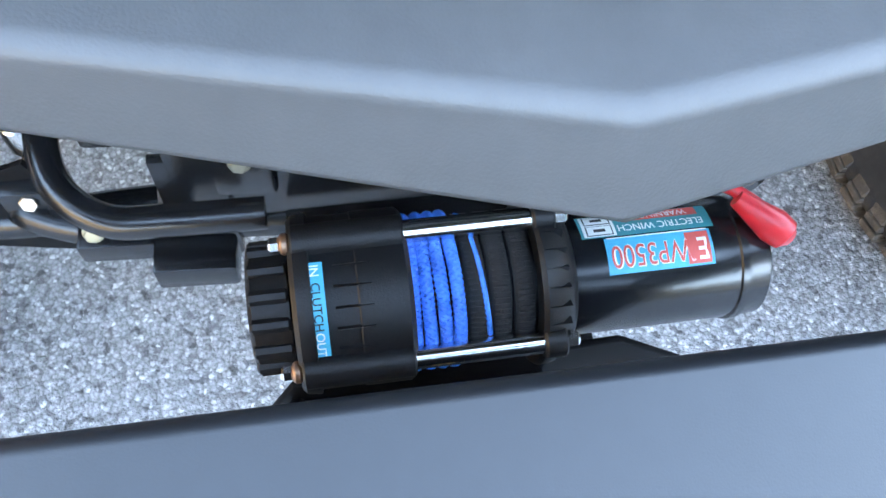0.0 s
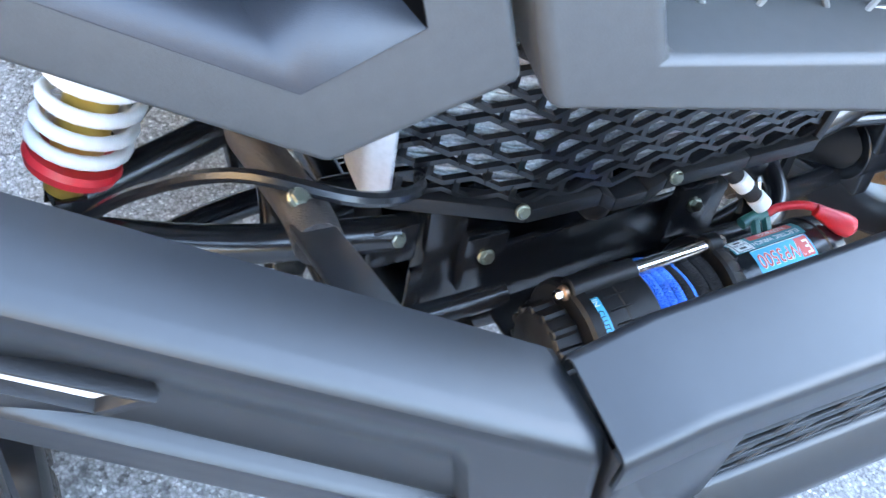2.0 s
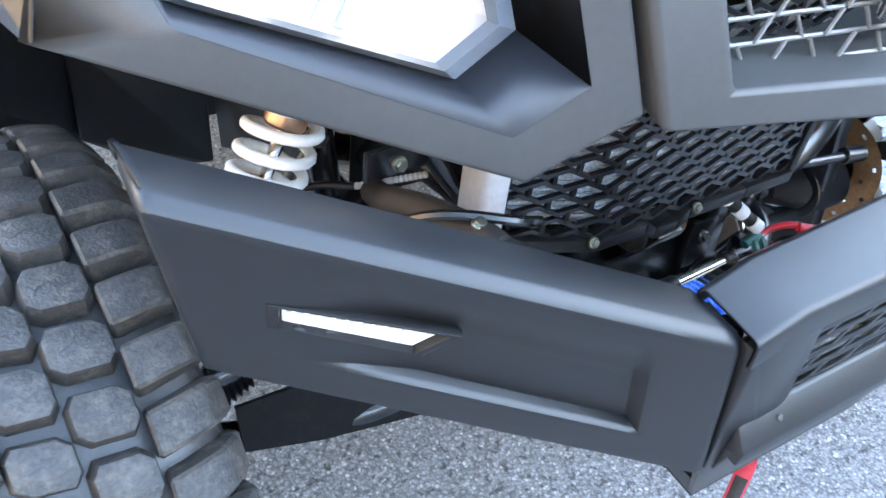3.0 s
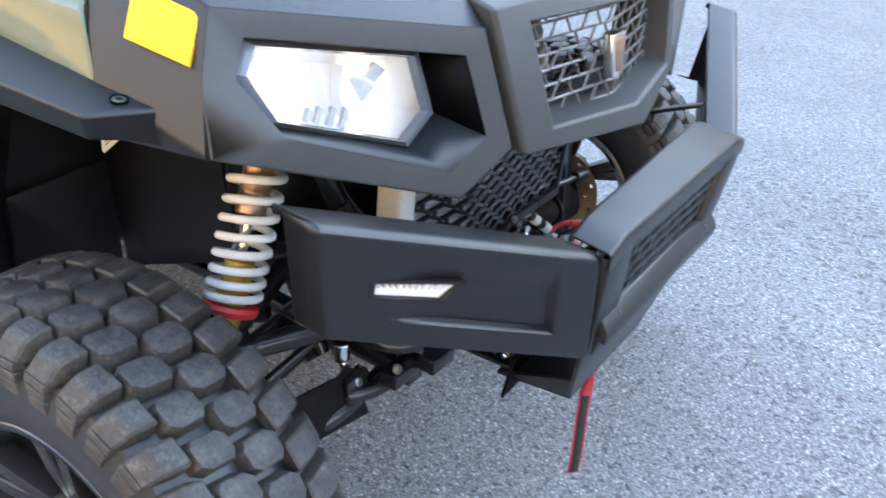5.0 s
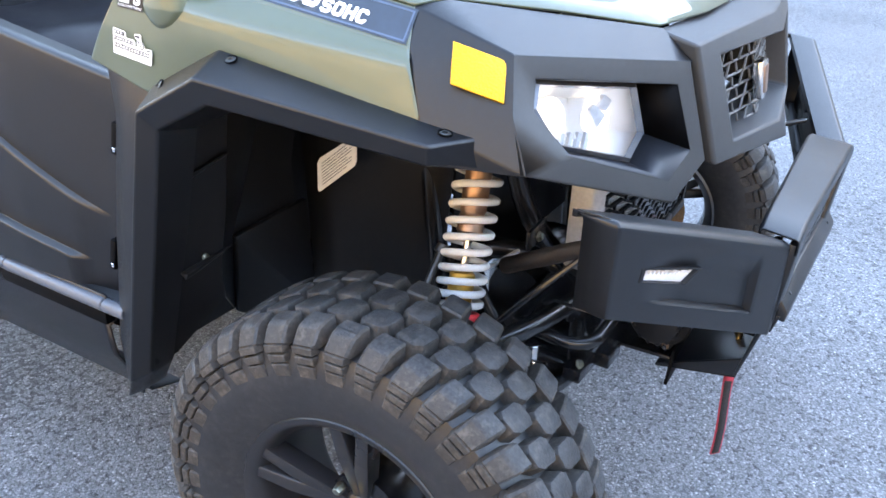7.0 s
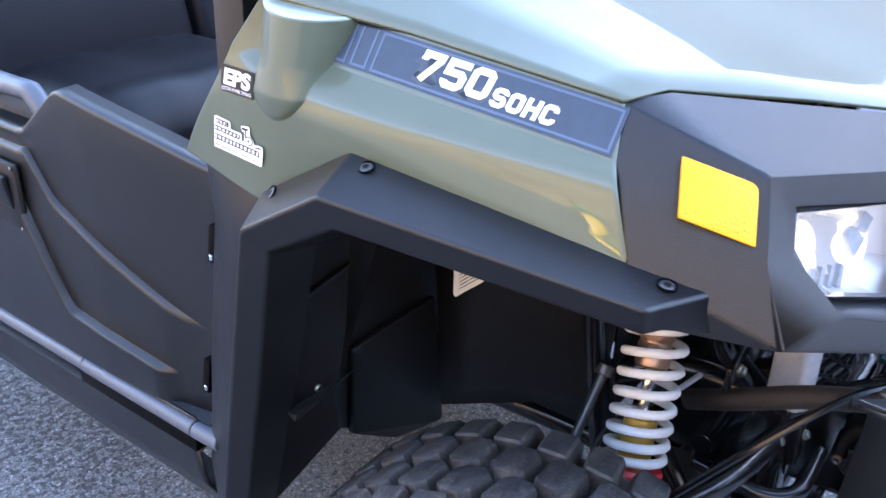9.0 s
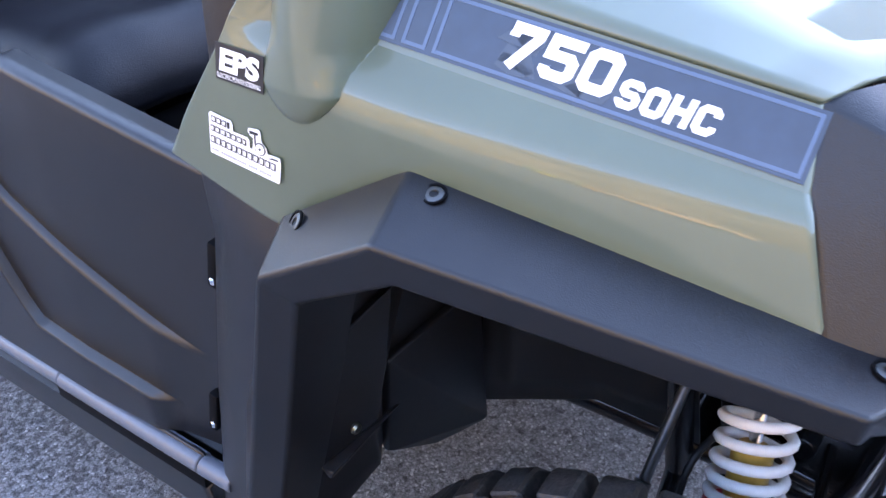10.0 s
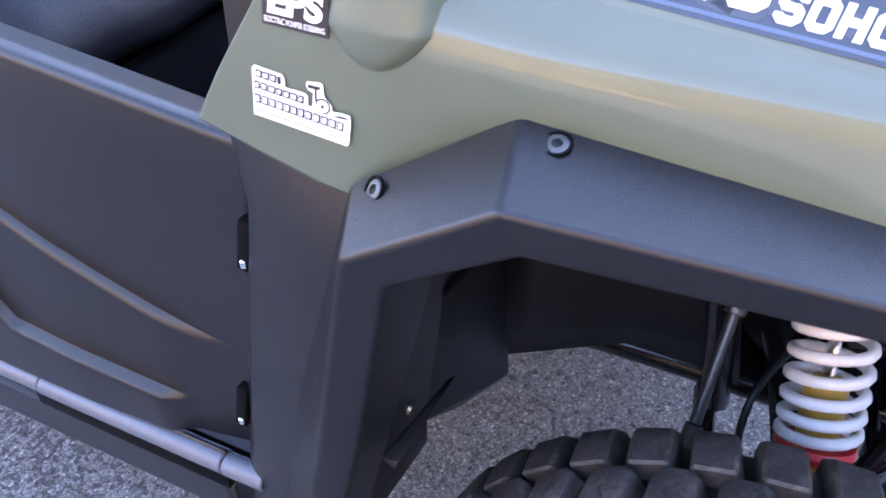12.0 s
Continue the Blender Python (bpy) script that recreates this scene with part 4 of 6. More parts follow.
def lerp_rows(rows, nu, nv):
    fine = []
    for row in rows:
        r = []
        for i in range(len(row) - 1):
            r += [row[i].lerp(row[i + 1], j / nu) for j in range(nu)]
        fine.append(r + [row[-1]])
    out_ = []
    for a, b in zip(fine, fine[1:]):
        for j in range(nv):
            out_.append([p.lerp(q, j / nv) for p, q in zip(a, b)])
    return out_ + [fine[-1]]


def body_side(s, parent):
    bm = bmesh.new()
    g = green_rows(s)
    # one rounded sweep from the wheel arch up to the shoulder, then the flat band of the decal
    sweep = [smooth_path(col, 30) for col in zip(*g[:4])]
    low = [list(r) for r in zip(*sweep)]
    rows = [lerp_rows([r], 44, 1)[0] for r in low[:-1]] + lerp_rows(g[3:], 44, 30)
    for row in rows:
        for _ in range(160):
            row[1:-1] = [(a + b_ * 2 + e) / 4 for a, b_, e in zip(row, row[1:], row[2:])]
    seam = [p.copy() + Vector((0, 0, 0.001)) for p in rows[-1]]
    for row in rows:
        for p in row:
            # upright thumb-shaped boss with a round lower tip
            h = (p.z - 1.003) / 0.07
            if h > 0:
                half = 0.030 * min(1.0, h * 3.0) ** 0.5 + 0.014 * max(0.0, h - 0.5)
                q = (p.y - 0.765 + 0.006 * h) / half
                grow = 0.7165 - 0.008 * h - abs(p.x - CX)
                if abs(q) < 1 and grow > 0:
                    p.x += s * grow * (1 - q * q) ** 0.5 * min(1.0, h * 3.0) ** 0.5
    # soften the boss where it runs into the panel
    for _ in range(2):
        for i in range(1, len(rows) - 1):
            for j in range(1, len(rows[i]) - 1):
                p = rows[i][j]
                if p.z > 0.99 and abs(p.y - 0.765) < 0.048:
                    p.x += 0.5 * ((rows[i - 1][j].x + rows[i + 1][j].x + rows[i][j - 1].x + rows[i][j + 1].x) / 4 - p.x)
    # closed top of the boss, running in under the hood
    rows.append(seam)
    grid(bm, rows)
    bmesh.ops.remove_doubles(bm, verts=bm.verts, dist=0.0003)
    return part("side_panel", bm, OLIVE, parent, "glossy olive green body panel", angle=22, solid=0.004, bevel=0.002)


def hood_half(s):
    P = lambda *a: at(s, *a)
    front = [P(0.598, 0.449, 1.058), P(0.552, 0.428, 1.062), P(0.42, 0.34, 1.040), P(0.272, 0.246, 1.010), P(0.14, 0.216, 1.014), P(0.0, 0.212, 1.016)]
    mid = [P(0.632, 0.66, 1.091), P(0.56, 0.66, 1.120), P(0.44, 0.64, 1.130), P(0.30, 0.62, 1.120), P(0.15, 0.60, 1.115), P(0.0, 0.60, 1.117)]
    back = [P(0.68, 0.81, 1.114), P(0.60, 0.88, 1.170), P(0.46, 0.92, 1.195), P(0.32, 0.94, 1.19), P(0.16, 0.95, 1.185), P(0, 0.95, 1.187)]
    return [front, mid, back]


bm = bmesh.new()
for s in (-1, 1):
    grid(bm, lerp_rows(hood_half(s), 4, 5))
bmesh.ops.remove_doubles(bm, verts=bm.verts, dist=0.0005)
hood = part("hood", bm, OLIVE, utv, "glossy olive green hood", angle=30, solid=0.004)
for s in (-1, 1):
    lamp_side(s, utv)
    pod(s, utv)
    flare(s, utv)
SIDE = {s: body_side(s, utv) for s in (-1, 1)}

# ---- decal and stickers on the right side
D1, D2 = at(-1, 0.620, 0.439, 1.009), at(-1, 0.594, 0.449, 1.055)
D3, D4 = at(-1, 0.668, 0.740, 1.056), at(-1, 0.639, 0.740, 1.101)
dx = (D1 - D3).normalized()
dn = dx.cross(D4 - D3).normalized()
dn = dn if dn.x < 0 else -dn
dup = (D4 - D3) - dx * (D4 - D3).dot(dx)
dup.normalize()
DL = (D1 - D3).length
DO = D3 + dn * 0.0034
decal = plate_on("model_decal", DECAL, SIDE[-1], DO, dx, dup, rect(0.004, 0.004, DL - 0.006, 0.049), label="navy blue decal with white lettering", lift=0.0006)
for pts in (rect(0.055, 0.0065, DL - 0.009, 0.009), rect(0.055, 0.044, DL - 0.009, 0.0465), rect(DL - 0.0115, 0.009, DL - 0.009, 0.044), rect(0.055, 0.009, 0.0575, 0.044),
            rect(0.032, 0.0065, 0.050, 0.009), rect(0.032, 0.009, 0.0345, 0.0465), rect(0.0475, 0.009, 0.050, 0.0465), rect(0.010, 0.0065, 0.027, 0.009), rect(0.010, 0.009, 0.0125, 0.0465), rect(0.0245, 0.009, 0.027, 0.0465)):
    plate_on("decal_line", DECALB, decal, DO, dx, dup, pts, lift=0.001)
rr = random.Random(4)
for k in range(9):
    a, b = rr.uniform(0.07, DL - 0.05), rr.uniform(0.012, 0.034)
    pts = [(a + rr.uniform(0.006, 0.02) * math.cos(t), min(0.0435, max(0.0095, b + rr.uniform(0.004, 0.012) * math.sin(t)))) for t in (0.2, 1.3, 2.3, 3.4, 4.4, 5.4)]
    plate_on("camouflage_patch", DECAL2, decal, DO, dx, dup, pts, lift=0.0009)


def stroke(bm, pts, thick, put, closed=False):
    """A flat stroke with mitred corners along pts, given in the plane of the letters."""
    pts = [Vector(p) for p in pts]
    n_ = len(pts)
    sides = []
    for k in range(n_):
        a_ = pts[k] - pts[k - 1] if closed or k > 0 else pts[1] - pts[0]
        b_ = pts[(k + 1) % n_] - pts[k] if closed or k < n_ - 1 else pts[-1] - pts[-2]
        na, nb = Vector((-a_.y, a_.x)).normalized(), Vector((-b_.y, b_.x)).normalized()
        m_ = (na + nb).normalized()
        m_ *= thick / 2 / max(0.45, m_.dot(na))
        sides.append((bm.verts.new(put(pts[k] + m_)), bm.verts.new(put(pts[k] - m_))))
    for k in range(n_ if closed else n_ - 1):
        (p, q), (r, t) = sides[k], sides[(k + 1) % n_]
        bm.faces.new((p, q, t, r))


def block_strokes(ch, w, a, c):
    """Centre lines of a squared letter in a box w wide and 1 high; a: half the stroke, c: cut corner."""
    l, r, b, t = a, w - a, a, 1 - a
    ring = [(l, b + c), (l, t - c), (l + c, t), (r - c, t), (r, t - c), (r, b + c), (r - c, b), (l + c, b)]
    if ch in "0O":
        return [(ring, True)]
    if ch == "C":
        return [([(r, 0.66)] + ring[4:1:-1] + ring[1::-1] + ring[7:5:-1] + [(r, b + c), (r, 0.34)], False)]
    if ch == "S":
        return [([(r, 0.70), (r, t - c), (r - c, t), (l + c, t), (l, t - c), (l, 0.5 + c), (l + c, 0.5), (r - c, 0.5), (r, 0.5 - c), (r, b + c), (r - c, b), (l + c, b), (l, b + c), (l, 0.30)], False)]
    if ch == "5":
        return [([(w, t), (l, t), (l, 0.55), (r - c, 0.55), (r, 0.55 - c), (r, b + c), (r - c, b), (l + c, b), (l, b + c), (l, 0.28)], False)]
    if ch == "7":
        return [([(0.0, t), (r - 0.02, t), (r - 0.02, t - 0.10), (0.26, 0.0)], False), ([(l * 0.9, t - a), (l * 0.9, t - a - 0.10)], False)]
    return [([(l, 0), (l, 1)], False), ([(r, 0), (r, 1)], False), ([(l + a, 0.5), (r - a, 0.5)], False)]


def block_word(text, origin, height, width, thick, lean, parent):
    bm = bmesh.new()
    step = width / len(text)
    for k, ch in enumerate(text):
        w = 0.90 * step / height
        put = lambda p: origin + dx * (k * step + height * (p.x + lean * p.y)) + dup * height * p.y
        for line, closed in block_strokes(ch, w, thick / 2, thick * 0.42):
            stroke(bm, line, thick, put, closed)
    return part("lettering", bm, PAPER, parent, "squared white model lettering", angle=20)


block_word("750", DO + dx * 0.0995 + dup * 0.0140 + dn * 0.0014, 0.0295, 0.0790, 0.235, 0.13, decal)
block_word("SOHC", DO + dx * 0.1795 + dup * 0.0120 + dn * 0.0014, 0.0190, 0.0655, 0.25, 0.13, decal)


def sticker_frame(a, b, c):
    """Origin and directions of a flat spot on the side panel from three of its corners: lower left, lower right, upper left."""
    r_ = (b - a).normalized()
    u_ = (c - a)
    u_ = (u_ - r_ * u_.dot(r_)).normalized()
    n_ = r_.cross(u_)
    return a, r_, u_, n_


a, r_, u_, n_ = sticker_frame(at(-1, 0.7095, 0.838, 1.019), at(-1, 0.7075, 0.793, 1.0165), at(-1, 0.7065, 0.828, 1.046))
a = a + n_ * 0.0035
eps = plate_on("power_steering_sticker", INK, SIDE[-1], a, r_, u_, rect(0, 0, 0.045, 0.0275), label="black sticker with white letters", lift=0.0008)
lettering("EPS", "lettering", PAPER, eps, a + r_ * 0.004 + u_ * 0.0075 + n_ * 0.0012, r_, u_, 0.0175, bold=0.05, width=0.037, slant=0.1)
lettering("ELECTRIC POWER STEERING", "lettering", PAPER, eps, a + r_ * 0.002 + u_ * 0.0022 + n_ * 0.0012, r_, u_, 0.0036, bold=0.01, width=0.041)
a, r_, u_, n_ = sticker_frame(at(-1, 0.7135, 0.853, 0.957), at(-1, 0.7105, 0.777, 0.948), at(-1, 0.7118, 0.843, 0.992))
a = a + n_ * 0.0035
dealer = plate_on("dealer_sticker", PAPER, SIDE[-1], a, r_, u_, [(0.001, 0), (0.069, 0), (0.07, 0.002), (0.0705, 0.0165), (0.0695, 0.0215), (0.064, 0.0215), (0.0575, 0.0205), (0.0565, 0.0245), (0.0515, 0.0285), (0.0505, 0.036), (0.0485, 0.0375), (0.0395, 0.0355), (0.0385, 0.033), (0.0405, 0.030), (0.044, 0.029), (0.0435, 0.0195), (0.0405, 0.019), (0.040, 0.0255), (0.038, 0.027), (0.024, 0.0265), (0.0235, 0.032), (0.0215, 0.0345), (0.002, 0.035), (0.0, 0.033)], label="white dealer sticker with dark bars", lift=0.0008)
rr = random.Random(9)
for y0, y1, x0, x1 in ((0.0275, 0.0325, 0.003, 0.021), (0.0195, 0.0245, 0.002, 0.0375), (0.0095, 0.0155, 0.002, 0.068), (0.0030, 0.0048, 0.003, 0.066)):
    x = x0
    small = y1 - y0 < 0.003
    while x < x1 - 0.002:
        wd = min(rr.uniform(0.0040, 0.0052) * (0.3 if small else 1), x1 - x)
        bar = plate_on("printed_bar", GREYPRINT if small else INK, dealer, a, r_, u_, [(x, y0), (x + wd, y0), (x + wd, y1), (x, y1)], lift=0.0012)
        if not small and wd > 0.003:
            plate_on("bar_face", PAPER, bar, a, r_, u_, rect(x + 0.0009, y0 + 0.0013, x + wd - 0.0011, y1 - 0.0008), lift=0.0015)
        x += wd + (rr.choice((0.0009, 0.0009, 0.003)) if small else 0.0008)
for pts in ([(0.0405, 0.0315), (0.0485, 0.0325), (0.049, 0.0345), (0.0405, 0.034)], [(0.0455, 0.0245), (0.0468, 0.0242), (0.0462, 0.033), (0.045, 0.033)], [(0.058, 0.0175), (0.068, 0.0185), (0.0685, 0.0195), (0.063, 0.0195)]):
    plate_on("printed_bar", INK, dealer, a, r_, u_, pts, lift=0.0012)
for rad, ink, lift in ((0.0052, INK, 0.0012), (0.0042, PAPER, 0.0015), (0.0012, INK, 0.0018)):
    plate_on("printed_wheel", ink, dealer, a, r_, u_, [(0.051 + rad * math.cos(k * 0.393), 0.0222 + rad * math.sin(k * 0.393)) for k in range(16)], lift=lift)


# ---- cab side: pillar, door, rocker
def cab_side(s, parent):
    P = lambda *a: at(s, *a)
    bm = bmesh.new()
    rows = [
        [P(0.704, 0.782, 0.922), P(0.702, 0.85, 0.940), P(0.697, 0.894, 0.936), P(0.684, 0.898, 0.905)],
        [P(0.722, 0.80, 0.85), P(0.710, 0.86, 0.86), P(0.696, 0.888, 0.86), P(0.688, 0.894, 0.86)],
        [P(0.722, 0.84, 0.65), P(0.712, 0.885, 0.65), P(0.698, 0.922, 0.65), P(0.690, 0.930, 0.65)],
        [P(0.712, 0.885, 0.45), P(0.70, 0.925, 0.45), P(0.690, 0.955, 0.45), P(0.682, 0.968, 0.45)],
        [P(0.69, 0.92, 0.35), P(0.68, 0.95, 0.34), P(0.668, 0.98, 0.33), P(0.655, 1.0, 0.33)],
    ]
    grid(bm, lerp_rows(rows, 2, 2))
    part("door_pillar", bm, PLASTIC, parent, "black plastic front door pillar", angle=35, solid=0.004, bevel=0.003)
    # door skin
    bm = bmesh.new()
    ys = [0.0, 0.006, 0.02, 0.035] + [0.05 + 0.9 * k / 60 for k in range(61)]
    cols = []
    for u in ys:
        y = 0.897 + u * 1.02
        top = 0.905 + 0.041 * min(1, max(0, y - 0.92) / 0.28) if y < 1.2 else max(0.868, 0.946 - 0.75 * (y - 1.2))
        # a sweeping step, and a lower ledge that turns up at its rear
        f = max(0.0, min(1.0, (y - 0.93) / 0.32))
        line = min(0.672 + 0.104 * f ** 1.35 + max(0, y - 1.25) * 1.3, top - 0.03)
        ledge = min(0.580 + 0.026 * max(0.0, min(1.0, (y - 1.0) / 0.24)) + max(0, y - 1.243) * 1.9, line - 0.05)
        fade = max(0.0, min(1.0, (y - 1.005) / 0.010))
        b_ = 0.008 * max(0.0, min(1.0, (y - 0.93) / 0.08))
        a_ = 0.012 * fade
        c_ = a_ + b_
        col = [(0.525, c_), (ledge - 0.012, c_), (ledge - 0.006, c_), (ledge - 0.0016, c_ - 0.05 * a_), (ledge + 0.0012, b_ + 0.04 * a_), (ledge + 0.005, b_)]
        col += [(ledge + (line - ledge) * t, b_) for t in (0.35, 0.65)]
        col += [(line - 0.008, b_), (line - 0.0010, b_ * 0.97), (line + 0.0010, b_ * 0.04), (line + 0.004, 0), (line + 0.016, 0)]
        col += [(line + 0.016 + (top - 0.006 - line - 0.016) * t, 0.004 * t) for t in (0.3, 0.6, 0.85)] + [(top - 0.006, 0.004), (top - 0.002, 0.002), (top, -0.002)]
        base = 0.676 + 0.012 * min(1, u * 4)
        cols.append([P(base + d - 0.010 * max(0, (0.70 - z) / 0.18) ** 2, y + 0.046 * (1 - (z - 0.525) / (top - 0.525)) * max(0, 1 - u / 0.3), z) for z, d in col])
    rows = [[c[k] for c in cols] for k in range(len(cols[0]))]
    rows.append([p + Vector((-s * 0.024, 0, 0.002)) for p in rows[-1]])
    rows.append([p + Vector((-s * 0.01, 0, -0.3)) for p in rows[-1]])
    grid(bm, rows)
    door = part("door", bm, PLASTIC, parent, "black plastic half door with pressed lines", angle=75, solid=0.003, flat=True)
    # near-black boxes stand in for the shade inside the open hinge slots
    for z0, z1, y in ((0.790, 0.842, 0.903), (0.585, 0.640, 0.943)):
        bm = bmesh.new()
        box(bm, P(0.690, y + 0.001, (z0 + z1) / 2), (0.012, 0.012, z1 - z0), Matrix.Rotation(radians(11), 4, "X"), bevel=0.002)
        hinge_shade = part("hinge_shade", bm, DARKGAP, door)
        bm = bmesh.new()
        cyl(bm, P(0.694, y + 0.004, z0 + 0.004), P(0.694, y + 0.004, z0 + 0.012), 0.0035)
        part("hinge_pin", bm, CHROME, hinge_shade)
    # latch in its recess
    bm = bmesh.new()
    box(bm, P(0.704, 1.352, 0.765), (0.012, 0.078, 0.105), bevel=0.006)
    latch = part("door_latch", bm, MATTE, door, "black door latch in a recess")
    bm = bmesh.new()
    box(bm, P(0.712, 1.352, 0.772), (0.012, 0.045, 0.055), Matrix.Rotation(radians(s * 12), 4, "Y"), bevel=0.004)
    part("latch_handle", bm, PLASTIC, latch)
    for y, z in ((1.319, 0.718), (1.319, 0.812), (1.385, 0.812), (1.385, 0.718)):
        bm = bmesh.new()
        bolt_head(bm, P(0.710, y, z), (s, 0, 0), 0.004, 0.002, 12, False)
        part("screw", bm, ZINC, latch)
    # rocker with its grey tube
    bm = bmesh.new()
    ys = [0.985, 1.0, 1.15, 1.5, 1.95]
    rows = [[P(w, y, z) for y in ys] for w, z in ((0.69, 0.522), (0.684, 0.50), (0.672, 0.492), (0.672, 0.47), (0.69, 0.462), (0.682, 0.40), (0.62, 0.29), (0.55, 0.27))]
    grid(bm, rows)
    part("rocker_panel", bm, PLASTIC, parent, "black plastic rocker panel", angle=30, solid=0.004)
    for y0, y1, r in ((0.935, 0.9855, 0.0125), (0.987, 1.243, 0.0132), (1.2445, 1.9, 0.0132)):
        bm = bmesh.new()
        cyl(bm, P(0.690, y0, 0.504), P(0.691, y1, 0.504), r, seg=20)
        part("rocker_tube", bm, GREYBAR, parent, "grey painted side tube")
    bm = bmesh.new()
    hull(bm, [P(w, y, z) for w in (0.676, 0.6955) for y, z in ((0.985, 0.492), (0.985, 0.466), (1.262, 0.492), (1.262, 0.466))], 0.0015)
    part("step_slot", bm, DARKGAP, parent, "glossy black strip under the side tube")
    return door


for s in (-1, 1):
    cab_side(s, utv)

# ---- cab interior that shows over the door
bm = bmesh.new()
hull(bm, [at(1, w, y, z) for w in (-0.62, 0.62) for y in (0.93, 2.2) for z in (0.40, 0.42)], 0.003)
part("cab_floor", bm, MATTE, utv, "black plastic cab floor")
bm = bmesh.new()
hull(bm, [at(1, w, y, z) for w in (-0.64, 0.64) for y, z in ((0.90, 0.424), (0.88, 1.10), (0.93, 1.10), (0.95, 0.424))], 0.004)
part("dash_panel", bm, MATTE, utv, "black plastic dash panel")
bm = bmesh.new()
hull(bm, [at(1, w, y, z) for w in (-0.60, 0.60) for y, z in ((1.40, 0.424), (1.38, 0.72), (1.9, 0.72), (1.9, 0.424))], 0.01)
part("seat_base", bm, MATTE, utv, "black plastic seat base")


def seat(s, parent):
    P = lambda *a: at(s, *a)
    bm = bmesh.new()
    rows = []
    for j in range(13):
        v = j / 12
        row = []
        for i in range(15):
            u = i / 14
            e = min(1, 6 * min(u, 1 - u), 6 * min(v, 1 - v)) ** 0.5 if 0 < u < 1 and 0 < v < 1 else 0
            z = 0.745 + 0.095 * e - 0.012 * math.exp(-((u - 0.5) / 0.16) ** 2) - 0.007 * math.exp(-((v - 0.35) / 0.03) ** 2) - 0.007 * (math.exp(-((u - 0.2) / 0.03) ** 2) + math.exp(-((u - 0.8) / 0.03) ** 2))
            row.append(P(0.004 + 0.510 * u, 1.355 + 0.45 * v, z))
        rows.append(row)
    grid(bm, rows)
    base = part("seat_cushion", bm, VINYL, parent, "black vinyl seat cushion with stitched seams", angle=60, solid=0.02)
    md = base.modifiers.new("round", "SUBSURF")
    md.levels = md.render_levels = 1
    bm = bmesh.new()
    hull(bm, [P(w, y, z) for w in (0.006, 0.52) for y, z in ((1.76, 0.78), (1.86, 0.76), (1.92, 1.35), (2.0, 1.35))], 0.03, 4)
    part("seat_back", bm, VINYL, parent, "black vinyl seat back")


for s in (-1, 1):
    seat(s, utv)
for s in (-1, 1):
    bm = bmesh.new()
    tube(bm, [at(s, 0.645, 1.28, 0.80), at(s, 0.645, 1.33, 0.895), at(s, 0.645, 1.42, 0.905), at(s, 0.645, 1.9, 0.905)], 0.016, 12)
    part("hip_rail", bm, GREYBAR, utv, "grey painted hip rail")


